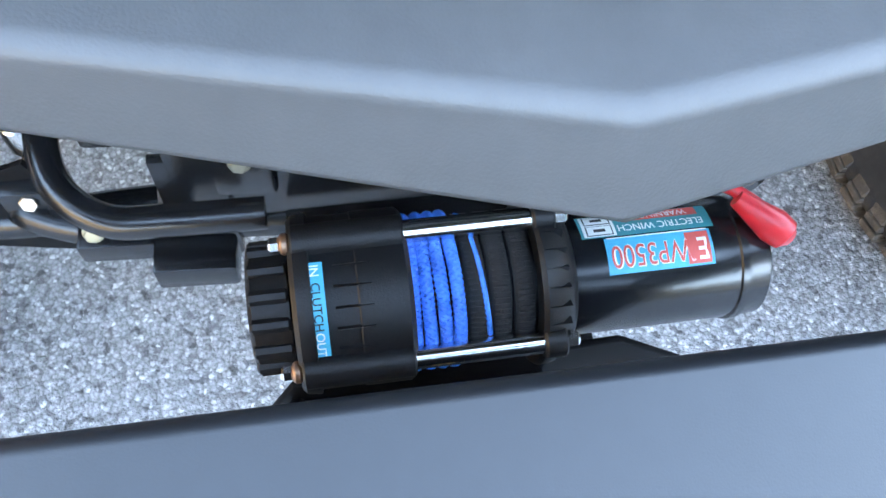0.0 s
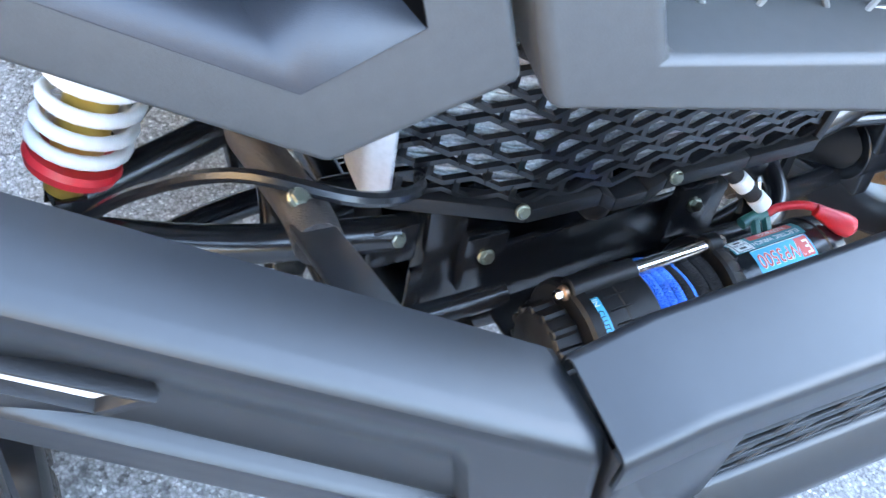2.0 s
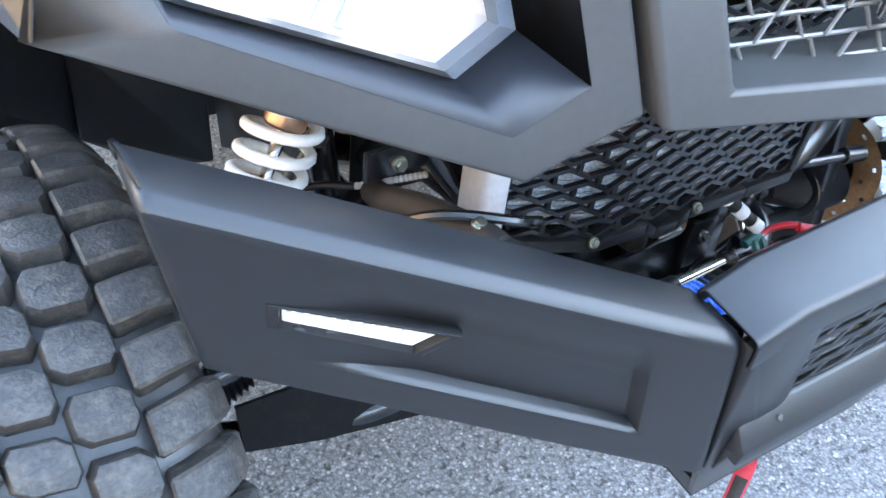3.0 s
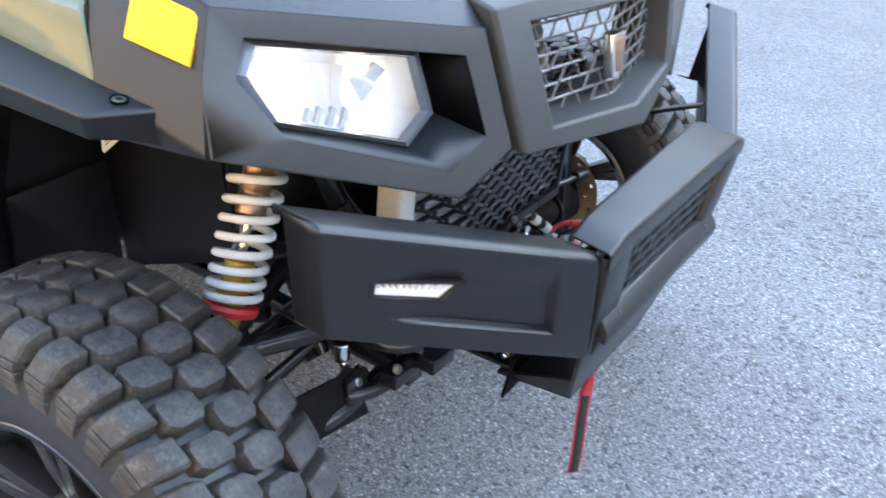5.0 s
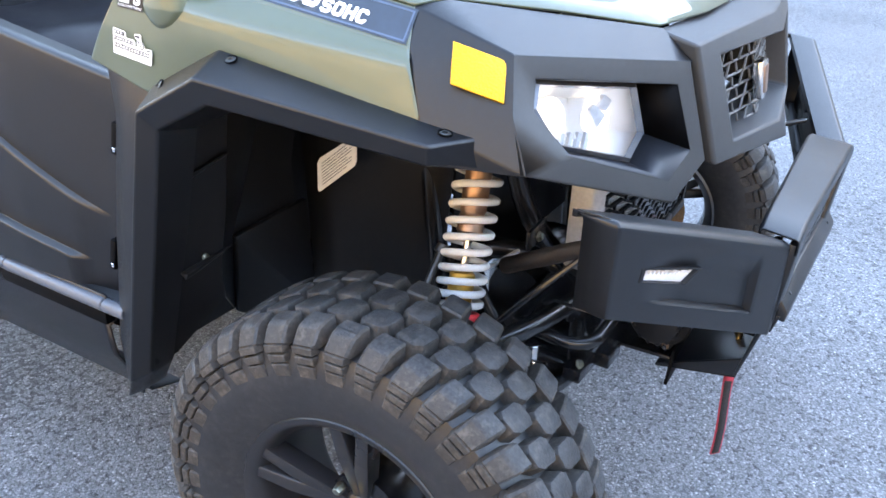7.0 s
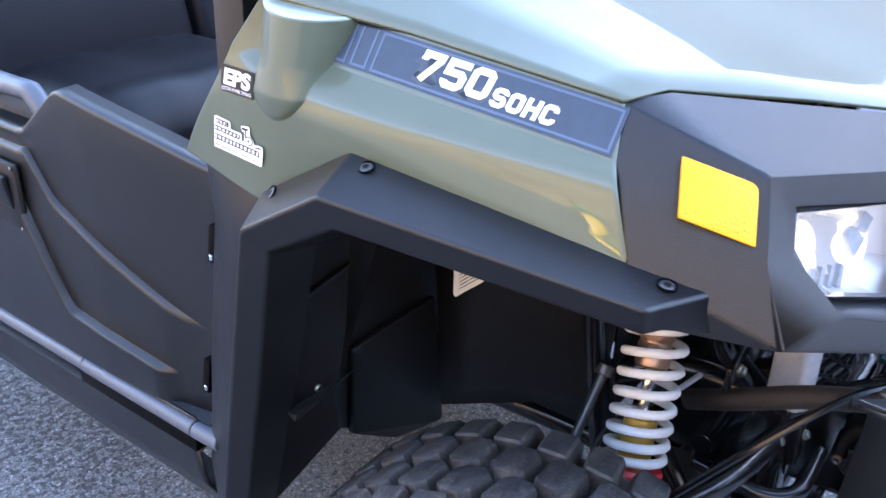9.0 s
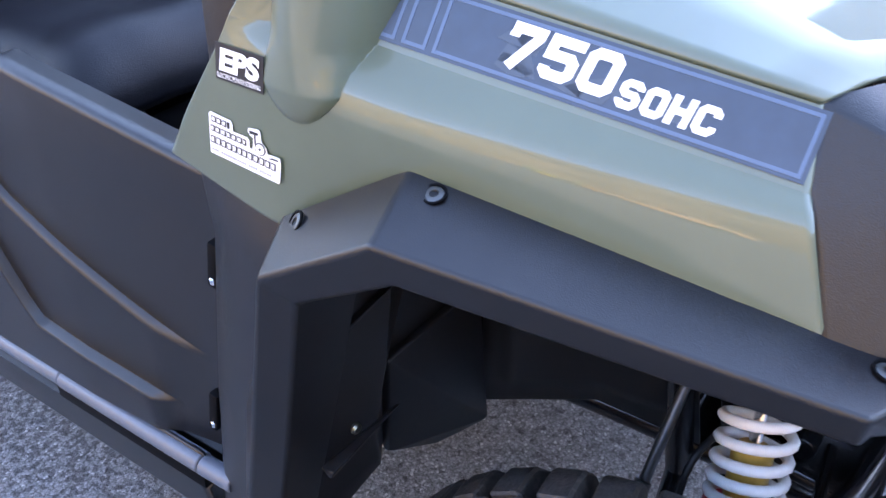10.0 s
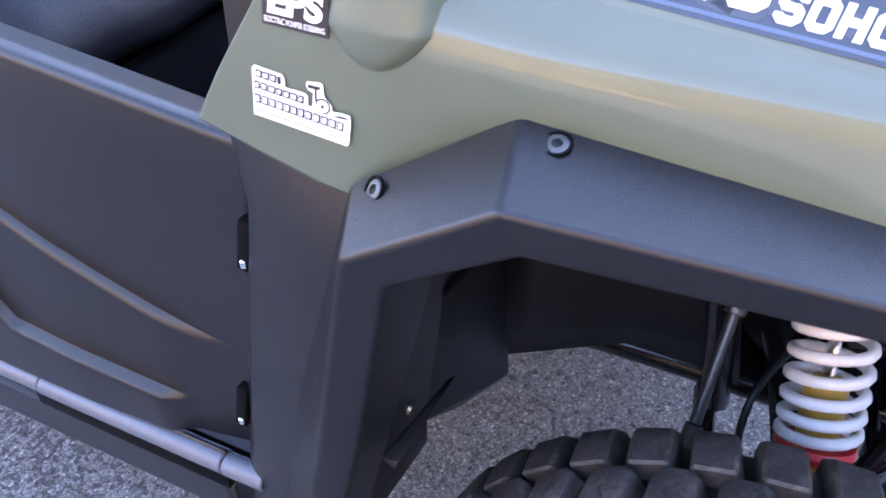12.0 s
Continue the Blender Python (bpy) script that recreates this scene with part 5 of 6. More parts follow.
# ---- wheel arches
def arch(s, parent):
    P = lambda *a: at(s, *a)
    bm = bmesh.new()
    # rear wall of the arch, facing forward, and its stepped lower edge
    rows = [
        [P(0.738, 0.765, 0.885), P(0.69, 0.765, 0.90), P(0.60, 0.765, 0.90), P(0.47, 0.80, 0.90), P(0.38, 0.80, 0.92)],
        [P(0.742, 0.790, 0.70), P(0.70, 0.79, 0.70), P(0.60, 0.785, 0.70), P(0.50, 0.84, 0.70), P(0.38, 0.84, 0.70)],
        [P(0.736, 0.812, 0.60), P(0.70, 0.815, 0.60), P(0.61, 0.795, 0.60), P(0.51, 0.865, 0.60), P(0.36, 0.85, 0.60)],
        [P(0.726, 0.838, 0.46), P(0.68, 0.838, 0.46), P(0.60, 0.80, 0.54), P(0.51, 0.872, 0.45), P(0.35, 0.83, 0.39)],
    ]
    grid(bm, lerp_rows(rows, 3, 3))
    wall = part("arch_liner", bm, MATTE, parent, "black plastic wheel arch liner", angle=30, solid=0.004, bevel=0.002)
    bm = bmesh.new()
    hull(bm, [P(0.515, 0.862, 0.60), P(0.515, 0.866, 0.45), P(0.35, 0.842, 0.62), P(0.35, 0.822, 0.40), P(0.515, 0.850, 0.60), P(0.515, 0.854, 0.45), P(0.35, 0.83, 0.62), P(0.35, 0.81, 0.40), P(0.42, 0.85, 0.385)], 0.003)
    part("lower_liner", bm, MATTE, wall)
    for p in (P(0.642, 0.792, 0.632),):
        bm = bmesh.new()
        bolt_head(bm, p, (s * 0.2, -1, 0.1), 0.007, 0.004, 14)
        part("screw", bm, ZINC, wall)
    # pressed ribs
    for z in (0.79, 0.64):
        bm = bmesh.new()
        hull(bm, [P(0.70, 0.772, z - 0.008), P(0.70, 0.776, z - 0.02), P(0.60, 0.764, z + 0.012), P(0.60, 0.775, z + 0.0), P(0.70, 0.79, z - 0.01)], 0.002)
        part("liner_rib", bm, MATTE, wall)
    # roof of the arch and the inner wall
    bm = bmesh.new()
    rows = [
        [P(0.63, 0.37, 0.89), P(0.69, 0.65, 0.925), P(0.69, 0.76, 0.90)],
        [P(0.50, 0.36, 0.93), P(0.55, 0.62, 0.96), P(0.55, 0.78, 0.93)],
        [P(0.36, 0.38, 0.93), P(0.40, 0.60, 0.96), P(0.38, 0.82, 0.94)],
        [P(0.31, 0.54, 0.80), P(0.34, 0.66, 0.78), P(0.36, 0.83, 0.76)],
        [P(0.30, 0.56, 0.60), P(0.31, 0.68, 0.58), P(0.34, 0.83, 0.56)],
        [P(0.28, 0.54, 0.45), P(0.29, 0.68, 0.46), P(0.33, 0.83, 0.41)],
    ]
    grid(bm, lerp_rows(rows, 3, 3))
    part("arch_roof", bm, MATTE, parent, "black plastic inner fender", angle=30, solid=0.004)
    if s < 0:
        c = P(0.405, 0.758, 0.668)
        right = Vector((0.0, -0.082, 0.072))
        up = Vector((0.0, 0.0, 1))
        r_, u_ = right.normalized(), up
        bm = bmesh.new()
        hull(bm, [c + right * a + up * b + Vector((x, 0, 0)) for x in (-0.001, 0.001) for a, b in ((0.0, 0.006), (0.05, 0.0), (0.95, 0.0), (1, 0.006), (1, 0.048), (0.94, 0.053), (0.06, 0.061), (0, 0.055))])
        tag = part("warning_tag", bm, PAPER, wall, "white warning tag with fine print")
        for k in range(8):
            bm = bmesh.new()
            hull(bm, [c + right * a + up * (0.009 + 0.0055 * k + b) + Vector((x, 0, 0)) for x in (-0.0018, -0.0008) for a in (0.12, 0.88 - 0.12 * (k % 3 == 0)) for b in (0, 0.0014)])
            part("printed_bar", bm, GREYBAR, tag)
    # damper of the hood linkage, leaning rod
    bm = bmesh.new()
    cyl(bm, P(0.312, 0.562, 0.574), P(0.392, 0.569, 0.468), 0.0070, seg=14)
    cyl(bm, P(0.392, 0.569, 0.468), P(0.412, 0.571, 0.442), 0.0105, seg=14)
    cyl(bm, P(0.304, 0.561, 0.586), P(0.313, 0.562, 0.573), 0.013, seg=14)
    part("tie_rod", bm, DARKSTEEL, parent, "dull metal steering rod")


for s in (-1, 1):
    arch(s, utv)


# ---- wheels
def tread_block(bm, c, along, across, out_, la, lw, h, cut):
    """An eight-sided lug with a rounded top edge, dusty flanks and a fine cut across it."""
    shape = ((-1, -0.5), (-0.7, -1), (0.6, -1), (1, -0.6), (1, 0.5), (0.7, 1), (-0.6, 1), (-1, 0.6))
    rings = [[bm.verts.new(c + across * a * lw * k + along * b * la * k + out_ * z) for a, b in shape] for k, z in ((0.56, -0.012), (0.51, h * 0.72), (0.485, h * 0.95), (0.455, h))]
    bm.faces.new(rings[-1])
    for r_, (lo, hi) in enumerate(zip(rings, rings[1:])):
        for i in range(8):
            j = (i + 1) % 8
            f = bm.faces.new((lo[i], lo[j], hi[j], hi[i]))
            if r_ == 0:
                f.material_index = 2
    if cut:
        w = [(-0.3, 0.06), (-0.05, -0.1), (0.1, 0.1), (0.34, -0.04)]
        for (a0, b0), (a1, b1) in zip(w, w[1:]):
            q = [c + across * a * lw + along * (b + e) * la + out_ * (h + 0.0002) for a, b, e in ((a0, b0, -0.025), (a1, b1, -0.025), (a1, b1, 0.025), (a0, b0, 0.025))]
            f = bm.faces.new([bm.verts.new(p) for p in q])
            f.material_index = 1


TR, TW = 0.341, 0.222
LEFT_W = 0.70


def wheel(s, parent, y, steer):
    """Built about the origin with its outer face towards -x, then set in place."""
    hubc = at(s, 0.647 if s < 0 else LEFT_W, y, TR - 0.006)
    place = Matrix.Translation(hubc) @ Matrix.Rotation(radians(steer), 4, "Z") @ (Matrix.Rotation(math.pi, 4, "Z") if s > 0 else Matrix())
    root = None

    def put(name, bm, material, label="", par=None, angle=38):
        bm.transform(place)
        return part(name, bm, material, par, label, angle)
    bm = bmesh.new()
    lathe(bm, (-0.062, 0, 0), (1, 0, 0), [(0, 0), (0, 0.022), (0.006, 0.030), (0.012, 0.036), (0.03, 0.04), (0.05, 0.05), (0.05, 0)], 28)
    root = put("wheel", bm, RIM, "black alloy wheel with a chunky muddy tyre", parent)
    # carcass
    bm = bmesh.new()
    prof = [(-0.092, 0.180), (-0.100, 0.195), (-0.111, 0.225), (-0.114, 0.255), (-0.110, 0.285), (-0.102, 0.302), (-0.088, 0.310), (-0.06, 0.3155), (0, 0.317)]
    prof = prof + [(-d * 0.86, r) for d, r in prof[-2::-1]]
    lathe(bm, (0, 0, 0), (1, 0, 0), prof, 96)
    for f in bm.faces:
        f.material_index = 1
    rt = random.Random(7)
    N = 39
    X = Vector((1, 0, 0))
    for k in range(N):
        for col, (x, phase) in enumerate(((-0.098, -4.2), (-0.0435, 0.0), (0.0065, 5.7), (0.060, 0.3))):
            a = radians(121.8 + phase) + 2 * math.pi * k / N
            o = Vector((0, math.cos(a), math.sin(a)))
            t = Vector((0, -math.sin(a), math.cos(a)))
            if col in (1, 2):
                lean = (0.16 if col == 1 else 0.10) + rt.uniform(-0.05, 0.05)
                tread_block(bm, X * x + o * 0.3255, t, (X + t * lean).normalized(), o, 0.0385 * rt.uniform(0.97, 1.03), 0.0470 * rt.uniform(0.97, 1.03), 0.0150, True)
                continue
            side = -1 if col == 0 else 1
            inner, edge, flank = (0.0715, 0.100, 0.1165) if side < 0 else (0.0345, 0.080, 0.100)
            split = side < 0 and k % 2 == 0
            start = len(bm.faces)
            la = 0.0365 * rt.uniform(0.96, 1.03)
            pts = []
            for b in (-0.5, 0.5):
                for x_, r_, w_, sl in ((inner - (0 if split else 0.002), 0.3405, 1.0, 0.006), ((inner + edge) / 2, 0.3388, 1.0, 0.003), (edge, 0.3335, 0.98, 0.0), (flank, 0.3105, 0.90, -0.003),
                                       (inner + 0.001, 0.312, 1.22, 0.006), (flank - 0.012, 0.304, 1.12, -0.003)):
                    pts.append(X * side * x_ + o * r_ + t * (b * la * w_ + sl))
            hull(bm, pts, 0.0028, 1)
            if split:
                x0 = inner + (edge - inner) * 0.66
                strip = [X * side * (x0 + e) + o * (0.3374 - 0.28 * (e + 0.0008)) + t * (b * la * 0.94 + 0.002) for b, e in ((-0.5, -0.0008), (0.5, 0.0006), (0.5, 0.0022), (-0.5, 0.0008))]
                f = bm.faces.new([bm.verts.new(p) for p in strip])
                f.material_index = 1
            bm.faces.ensure_lookup_table()
            for f in bm.faces[start:]:
                f.normal_update()
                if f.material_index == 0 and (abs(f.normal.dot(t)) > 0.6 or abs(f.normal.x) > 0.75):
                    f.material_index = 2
            # stepped ribs that run on down the flank
            start = len(bm.faces)
            for r1, r0, x1, x0, wd in ((0.3095, 0.299, flank + 0.0005, flank + 0.001, 0.031), (0.295, 0.284, flank + 0.0005, flank, 0.029), (0.281, 0.262, flank - 0.0005, flank - 0.003, 0.027)):
                hull(bm, [X * side * x_ + o * r_ + t * (b * wd - 0.004) for b in (-0.5, 0.5) for x_, r_ in ((x1, r1), (x0, r0))] + [X * side * (flank - 0.014) + o * r_ + t * (b * wd * 1.2 - 0.004) for b in (-0.5, 0.5) for r_ in (r0 - 0.002, r1 + 0.001)], 0.0012, 1)
            bm.faces.ensure_lookup_table()
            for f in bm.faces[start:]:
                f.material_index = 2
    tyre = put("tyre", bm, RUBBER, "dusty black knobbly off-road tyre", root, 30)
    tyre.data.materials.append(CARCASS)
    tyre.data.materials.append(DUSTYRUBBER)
    # rim
    bm = bmesh.new()
    prof = [(-0.090, 0.170), (-0.096, 0.176), (-0.098, 0.186), (-0.093, 0.190), (-0.088, 0.182), (-0.07, 0.170), (0.0, 0.160), (0.07, 0.168), (0.09, 0.184), (0.094, 0.178), (0.07, 0.160), (0.0, 0.152), (-0.075, 0.160)]
    lathe(bm, (0, 0, 0), (1, 0, 0), prof, 72, closed=True)
    rim = put("rim", bm, RIM, "satin black rim", root)
    for k in range(5):
        a = 2 * math.pi * k / 5 + 0.3
        for off in (-0.13, 0.13):
            b = a + off
            o = Vector((0, math.cos(b), math.sin(b)))
            t = Vector((0, -math.sin(b), math.cos(b)))
            oi = Vector((0, math.cos(a), math.sin(a)))
            bm = bmesh.new()
            hull(bm, [Vector((x, 0, 0)) + oi * 0.032 + t * q for x in (-0.058, -0.03) for q in (-0.012, 0.012)] + [Vector((x, 0, 0)) + o * 0.172 + t * q for x in (-0.088, -0.055) for q in (-0.010, 0.010)] + [Vector((x, 0, 0)) + o * 0.11 + t * q for x in (-0.078, -0.045) for q in (-0.011, 0.011)], 0.003)
            put("spoke", bm, RIM, "", rim)
    for k in range(4):
        a = 2 * math.pi * k / 4 + 0.9
        o = Vector((0, math.cos(a), math.sin(a)))
        bm = bmesh.new()
        cyl(bm, Vector((-0.058, 0, 0)) + o * 0.052, Vector((-0.076, 0, 0)) + o * 0.052, 0.009, 0.007, seg=6)
        put("lug_nut", bm, BRASS if k % 2 else ZINC, "", root)
    bm = bmesh.new()
    lathe(bm, (0.0, 0, 0), (1, 0, 0), [(-0.05, 0), (-0.05, 0.062), (0.06, 0.062), (0.06, 0)], 32)
    put("hub", bm, FRAME, "", root)
    # brake disc with drilled holes, made as ring pieces
    bm = bmesh.new()
    seg = 60
    R0, R1 = 0.062, 0.108
    rings = [R0, 0.074, 0.082, 0.092, 0.100, R1]
    for x, flip in ((0.068, False), (0.073, True)):
        vs = [[bm.verts.new((x, r * math.cos(2 * math.pi * i / seg), r * math.sin(2 * math.pi * i / seg))) for i in range(seg)] for r in rings]
        for j in range(5):
            for i in range(seg):
                if (j == 1 and i % 6 == 0) or (j == 3 and i % 6 == 3):
                    continue
                q = (i + 1) % seg
                f = (vs[j][i], vs[j][q], vs[j + 1][q], vs[j + 1][i])
                bm.faces.new(f[::-1] if flip else f)
    put("brake_disc", bm, DISC, "bronze coloured drilled brake disc", root)
    bm = bmesh.new()
    box(bm, (0.075, -0.075, 0.04), (0.05, 0.05, 0.09), bevel=0.006)
    put("brake_caliper", bm, RUST, "rusty brake caliper", root)
    return root


for s in (-1, 1):
    wheel(s, utv, 0.452 if s < 0 else 0.505, 3.0 if s < 0 else 12.0)
    wheel(s, utv, 2.38, 0.0)


# ---- front suspension
def shock(s, parent):
    lo, hi = at(s, 0.442, 0.452, 0.553), at(s, 0.318, 0.484, 0.832)
    ax = (hi - lo).normalized()
    L = (hi - lo).length
    _, u, v = basis(ax)
    bm = bmesh.new()
    lathe(bm, lo, ax, [(-0.035, 0), (-0.035, 0.016), (0.0, 0.018), (0.01, 0.021), (0.062, 0.021), (0.068, 0.014), (0.068, 0)], 24)
    body = part("shock_absorber", bm, GOLD, parent, "gold shock absorber with white coil spring")
    bm = bmesh.new()
    cyl(bm, at(s, 0.452, 0.40, 0.505), at(s, 0.452, 0.49, 0.505), 0.008, seg=16)
    cyl(bm, at(s, 0.452, 0.412, 0.505), at(s, 0.452, 0.42, 0.505), 0.013, seg=6)
    part("lower_bolt", bm, ZINC, body)
    bm = bmesh.new()
    cyl(bm, lo + ax * 0.06, lo + ax * 0.14, 0.0068)
    part("piston_rod", bm, CHROME, body)
    bm = bmesh.new()
    lathe(bm, lo + ax * 0.127, ax, [(0, 0), (0, 0.019), (0.003, 0.0215), (0.028, 0.0215), (0.031, 0.0195), (0.034, 0.0195), (0.037, 0.0215), (0.1, 0.0215), (0.17, 0.0205), (0.17, 0)], 28)
    part("upper_body", bm, BRONZE, body)
    bm = bmesh.new()
    lathe(bm, lo, ax, [(-0.012, 0.02), (-0.012, 0.036), (-0.004, 0.039), (0.002, 0.037), (0.002, 0.02)], 32, closed=True)
    part("spring_seat", bm, RED, body, "red spring seat")
    bm = bmesh.new()
    pts = []
    turns = 11.2
    for i in range(int(turns * 18) + 1):
        a = 2 * math.pi * i / 18
        f = i / (turns * 18)
        # closer coils low down
        h = 0.006 + (L - 0.02) * (0.58 * f + 0.42 * f ** 1.7)
        pts.append(lo + ax * h + (u * math.cos(a) + v * math.sin(a)) * 0.0355)
    tube(bm, pts, 0.0060, 10, 1)
    part("coil_spring", bm, WHITE, body, "white painted coil spring")


def arms(s, parent):
    P = lambda *a: at(s, *a)
    bm = bmesh.new()
    tube(bm, [P(0.20, 0.345, 0.496), P(0.34, 0.366, 0.504), P(0.46, 0.412, 0.505), P(0.52, 0.445, 0.503)], 0.0170, 14)
    tube(bm, [P(0.262, 0.514, 0.520), P(0.36, 0.480, 0.512), P(0.465, 0.445, 0.503)], 0.0165, 14)
    tube(bm, [P(0.274, 0.508, 0.517), P(0.287, 0.418, 0.398)], 0.0120, 14)
    for q in (0.425, 0.475):
        hull(bm, [P(w, q + d, z) for w, z in ((0.435, 0.485), (0.475, 0.485), (0.465, 0.53), (0.44, 0.53)) for d in (-0.003, 0.003)], 0.001)
    part("upper_arm", bm, FRAME, parent, "black tubular upper suspension arm")
    bm = bmesh.new()
    tube(bm, [P(0.20, 0.365, 0.335), P(0.36, 0.40 if s > 0 else 0.36, 0.33), P(0.52, 0.44, 0.29)], 0.0155, 14)
    tube(bm, [P(0.20, 0.58, 0.335), P(0.38, 0.54, 0.33), P(0.52, 0.46, 0.29)], 0.0155, 14)
    lower = part("lower_arm", bm, FRAME, parent, "black tubular lower suspension arm")
    bm = bmesh.new()
    face = ((0.262, 0.340, 0.304), (0.272, 0.356, 0.372), (0.288, 0.364, 0.405), (0.315, 0.360, 0.398), (0.400, 0.362, 0.412), (0.490, 0.372, 0.400), (0.490, 0.350, 0.352), (0.400, 0.344, 0.328))
    sweep = 0.7 if s > 0 else 0.0
    face = [(w, y + sweep * max(0.0, w - 0.29), z) for w, y, z in face]
    lo = [bm.verts.new(P(w, y, z)) for w, y, z in face]
    hi = [bm.verts.new(P(w, y + 0.006, z - 0.002)) for w, y, z in face]
    bm.faces.new(lo)
    bm.faces.new(hi[::-1])
    for k in range(len(face)):
        bm.faces.new((lo[k], lo[k - 1], hi[k - 1], hi[k]))
    part("arm_guard", bm, GUARD, lower, "black plastic arm guard")
    # knuckle
    bm = bmesh.new()
    hull(bm, [P(0.51, 0.42, 0.51), P(0.54, 0.42, 0.52), P(0.54, 0.47, 0.52), P(0.51, 0.47, 0.51), P(0.53, 0.40, 0.28), P(0.56, 0.40, 0.28), P(0.56, 0.48, 0.28), P(0.53, 0.48, 0.28)], 0.006)
    cyl(bm, P(0.52, 0.452, 0.335), P(0.60, 0.452, 0.335), 0.05, seg=24)
    part("steering_knuckle", bm, FRAME, parent)
    # axle with bellows
    bm = bmesh.new()
    cyl(bm, P(0.16, 0.47, 0.39), P(0.52, 0.455, 0.34), 0.011, seg=14)
    a, b = P(0.20, 0.47, 0.385), P(0.29, 0.466, 0.373)
    lathe(bm, a, b - a, [(0, 0.0)] + [(0.0046 * k, 0.036 - 0.0009 * k - (0.006 if k % 2 else 0)) for k in range(20)] + [(0.092, 0)], 24)
    a, b = P(0.52, 0.455, 0.34), P(0.44, 0.458, 0.351)
    lathe(bm, a, b - a, [(0, 0.0)] + [(0.0042 * k, 0.038 - 0.001 * k - (0.006 if k % 2 else 0)) for k in range(19)] + [(0.08, 0)], 24)
    part("drive_shaft", bm, MATTE, parent, "black drive shaft with rubber bellows")
    # steering rod
    bm = bmesh.new()
    cyl(bm, P(0.22, 0.40, 0.475), P(0.50, 0.372, 0.46), 0.0075, seg=14)
    cyl(bm, P(0.475, 0.375, 0.462), P(0.515, 0.37, 0.46), 0.013, seg=16)
    part("track_rod", bm, FRAME, parent)
    # anti-roll bar with its link
    bm = bmesh.new()
    tube(bm, [P(0.265, 0.43, 0.458), P(0.262, 0.375, 0.450), P(0.25, 0.325, 0.440), P(0.215, 0.296, 0.436), P(0.17, 0.293, 0.436), P(0.105, 0.295, 0.436)], 0.012, 14)
    bar = part("anti_roll_bar", bm, FRAME, parent, "black bent anti-roll bar")
    bm = bmesh.new()
    cyl(bm, P(0.284, 0.384, 0.436), P(0.284, 0.384, 0.404), 0.0145, seg=20)
    cyl(bm, P(0.284, 0.384, 0.404), P(0.288, 0.353, 0.362), 0.007, seg=14)
    part("link_end", bm, CHROME, bar, "bright metal link end")
    bm = bmesh.new()
    tube(bm, [P(0.285, 0.37, 0.352), P(0.30, 0.352, 0.356), P(0.25, 0.335, 0.352), P(0.18, 0.33, 0.352)], 0.014, 12)
    hull(bm, [P(w, y, z) for w in (0.258, 0.312) for y in (0.345, 0.37) for z in (0.335, 0.39)], 0.006)
    part("lower_mount", bm, FRAME, bar)
    bm = bmesh.new()
    bolt_head(bm, P(0.288, 0.352, 0.376), (0, -0.9, 0.5), 0.011, 0.014, 6)
    part("bolt", bm, CHROME, bar)


for s in (-1, 1):
    shock(s, utv)
    arms(s, utv)

# brake hose and cables on the right side
# bumper stays: a wrapped tube and a flat steel strap
for s in (-1, 1):
    bm = bmesh.new()
    tube(bm, [at(s, 0.30, 0.44, 0.58), at(s, 0.325, 0.37, 0.625), at(s, 0.330, 0.296, 0.665), at(s, 0.328, 0.22, 0.692), at(s, 0.33, 0.185, 0.700)], 0.0145, 14)
    stay = part("bumper_stay", bm, WRAP, utv, "brown wrapped bumper stay")
    bm = bmesh.new()
    hull(bm, [at(s, w, y, z) for w in (0.320, 0.343) for y, z in ((0.20, 0.705), (0.20, 0.698), (0.10, 0.748), (0.10, 0.742))], 0.001)
    part("stay_strap", bm, SATIN, stay)
    bm = bmesh.new()
    for y, z in ((0.215, 0.708),):
        bolt_head(bm, at(s, 0.332, y, z), (0, -0.4, 1), 0.008, 0.006)
    part("bolt", bm, ZINC, stay)
bm = bmesh.new()
tube(bm, [at(-1, 0.19, 0.34, 0.57), at(-1, 0.245, 0.24, 0.665), at(-1, 0.30, 0.205, 0.708), at(-1, 0.36, 0.25, 0.70), at(-1, 0.41, 0.32, 0.63), at(-1, 0.45, 0.41, 0.52)], 0.0048, 8)
part("brake_hose", bm, FRAME, utv, "black rubber brake hose")
bm = bmesh.new()
tube(bm, [at(-1, 0.225, 0.452, 0.574), at(-1, 0.262, 0.462, 0.570), at(-1, 0.305, 0.474, 0.566)], 0.0032, 8, 14, wave=lambda i: 1.0 + 0.4 * (i % 2))
part("spiral_hose", bm, ALU, utv, "silver spiral wrapped hose")
bm = bmesh.new()
tube(bm, [at(-1, 0.305, 0.474, 0.566), at(-1, 0.345, 0.50, 0.56), at(-1, 0.395, 0.52, 0.53), at(-1, 0.43, 0.52, 0.47)], 0.0042, 8, 8, wave=lambda i: 1.0 + 0.15 * (i % 2))
part("brake_hose", bm, MATTE, utv, "black corrugated hose")

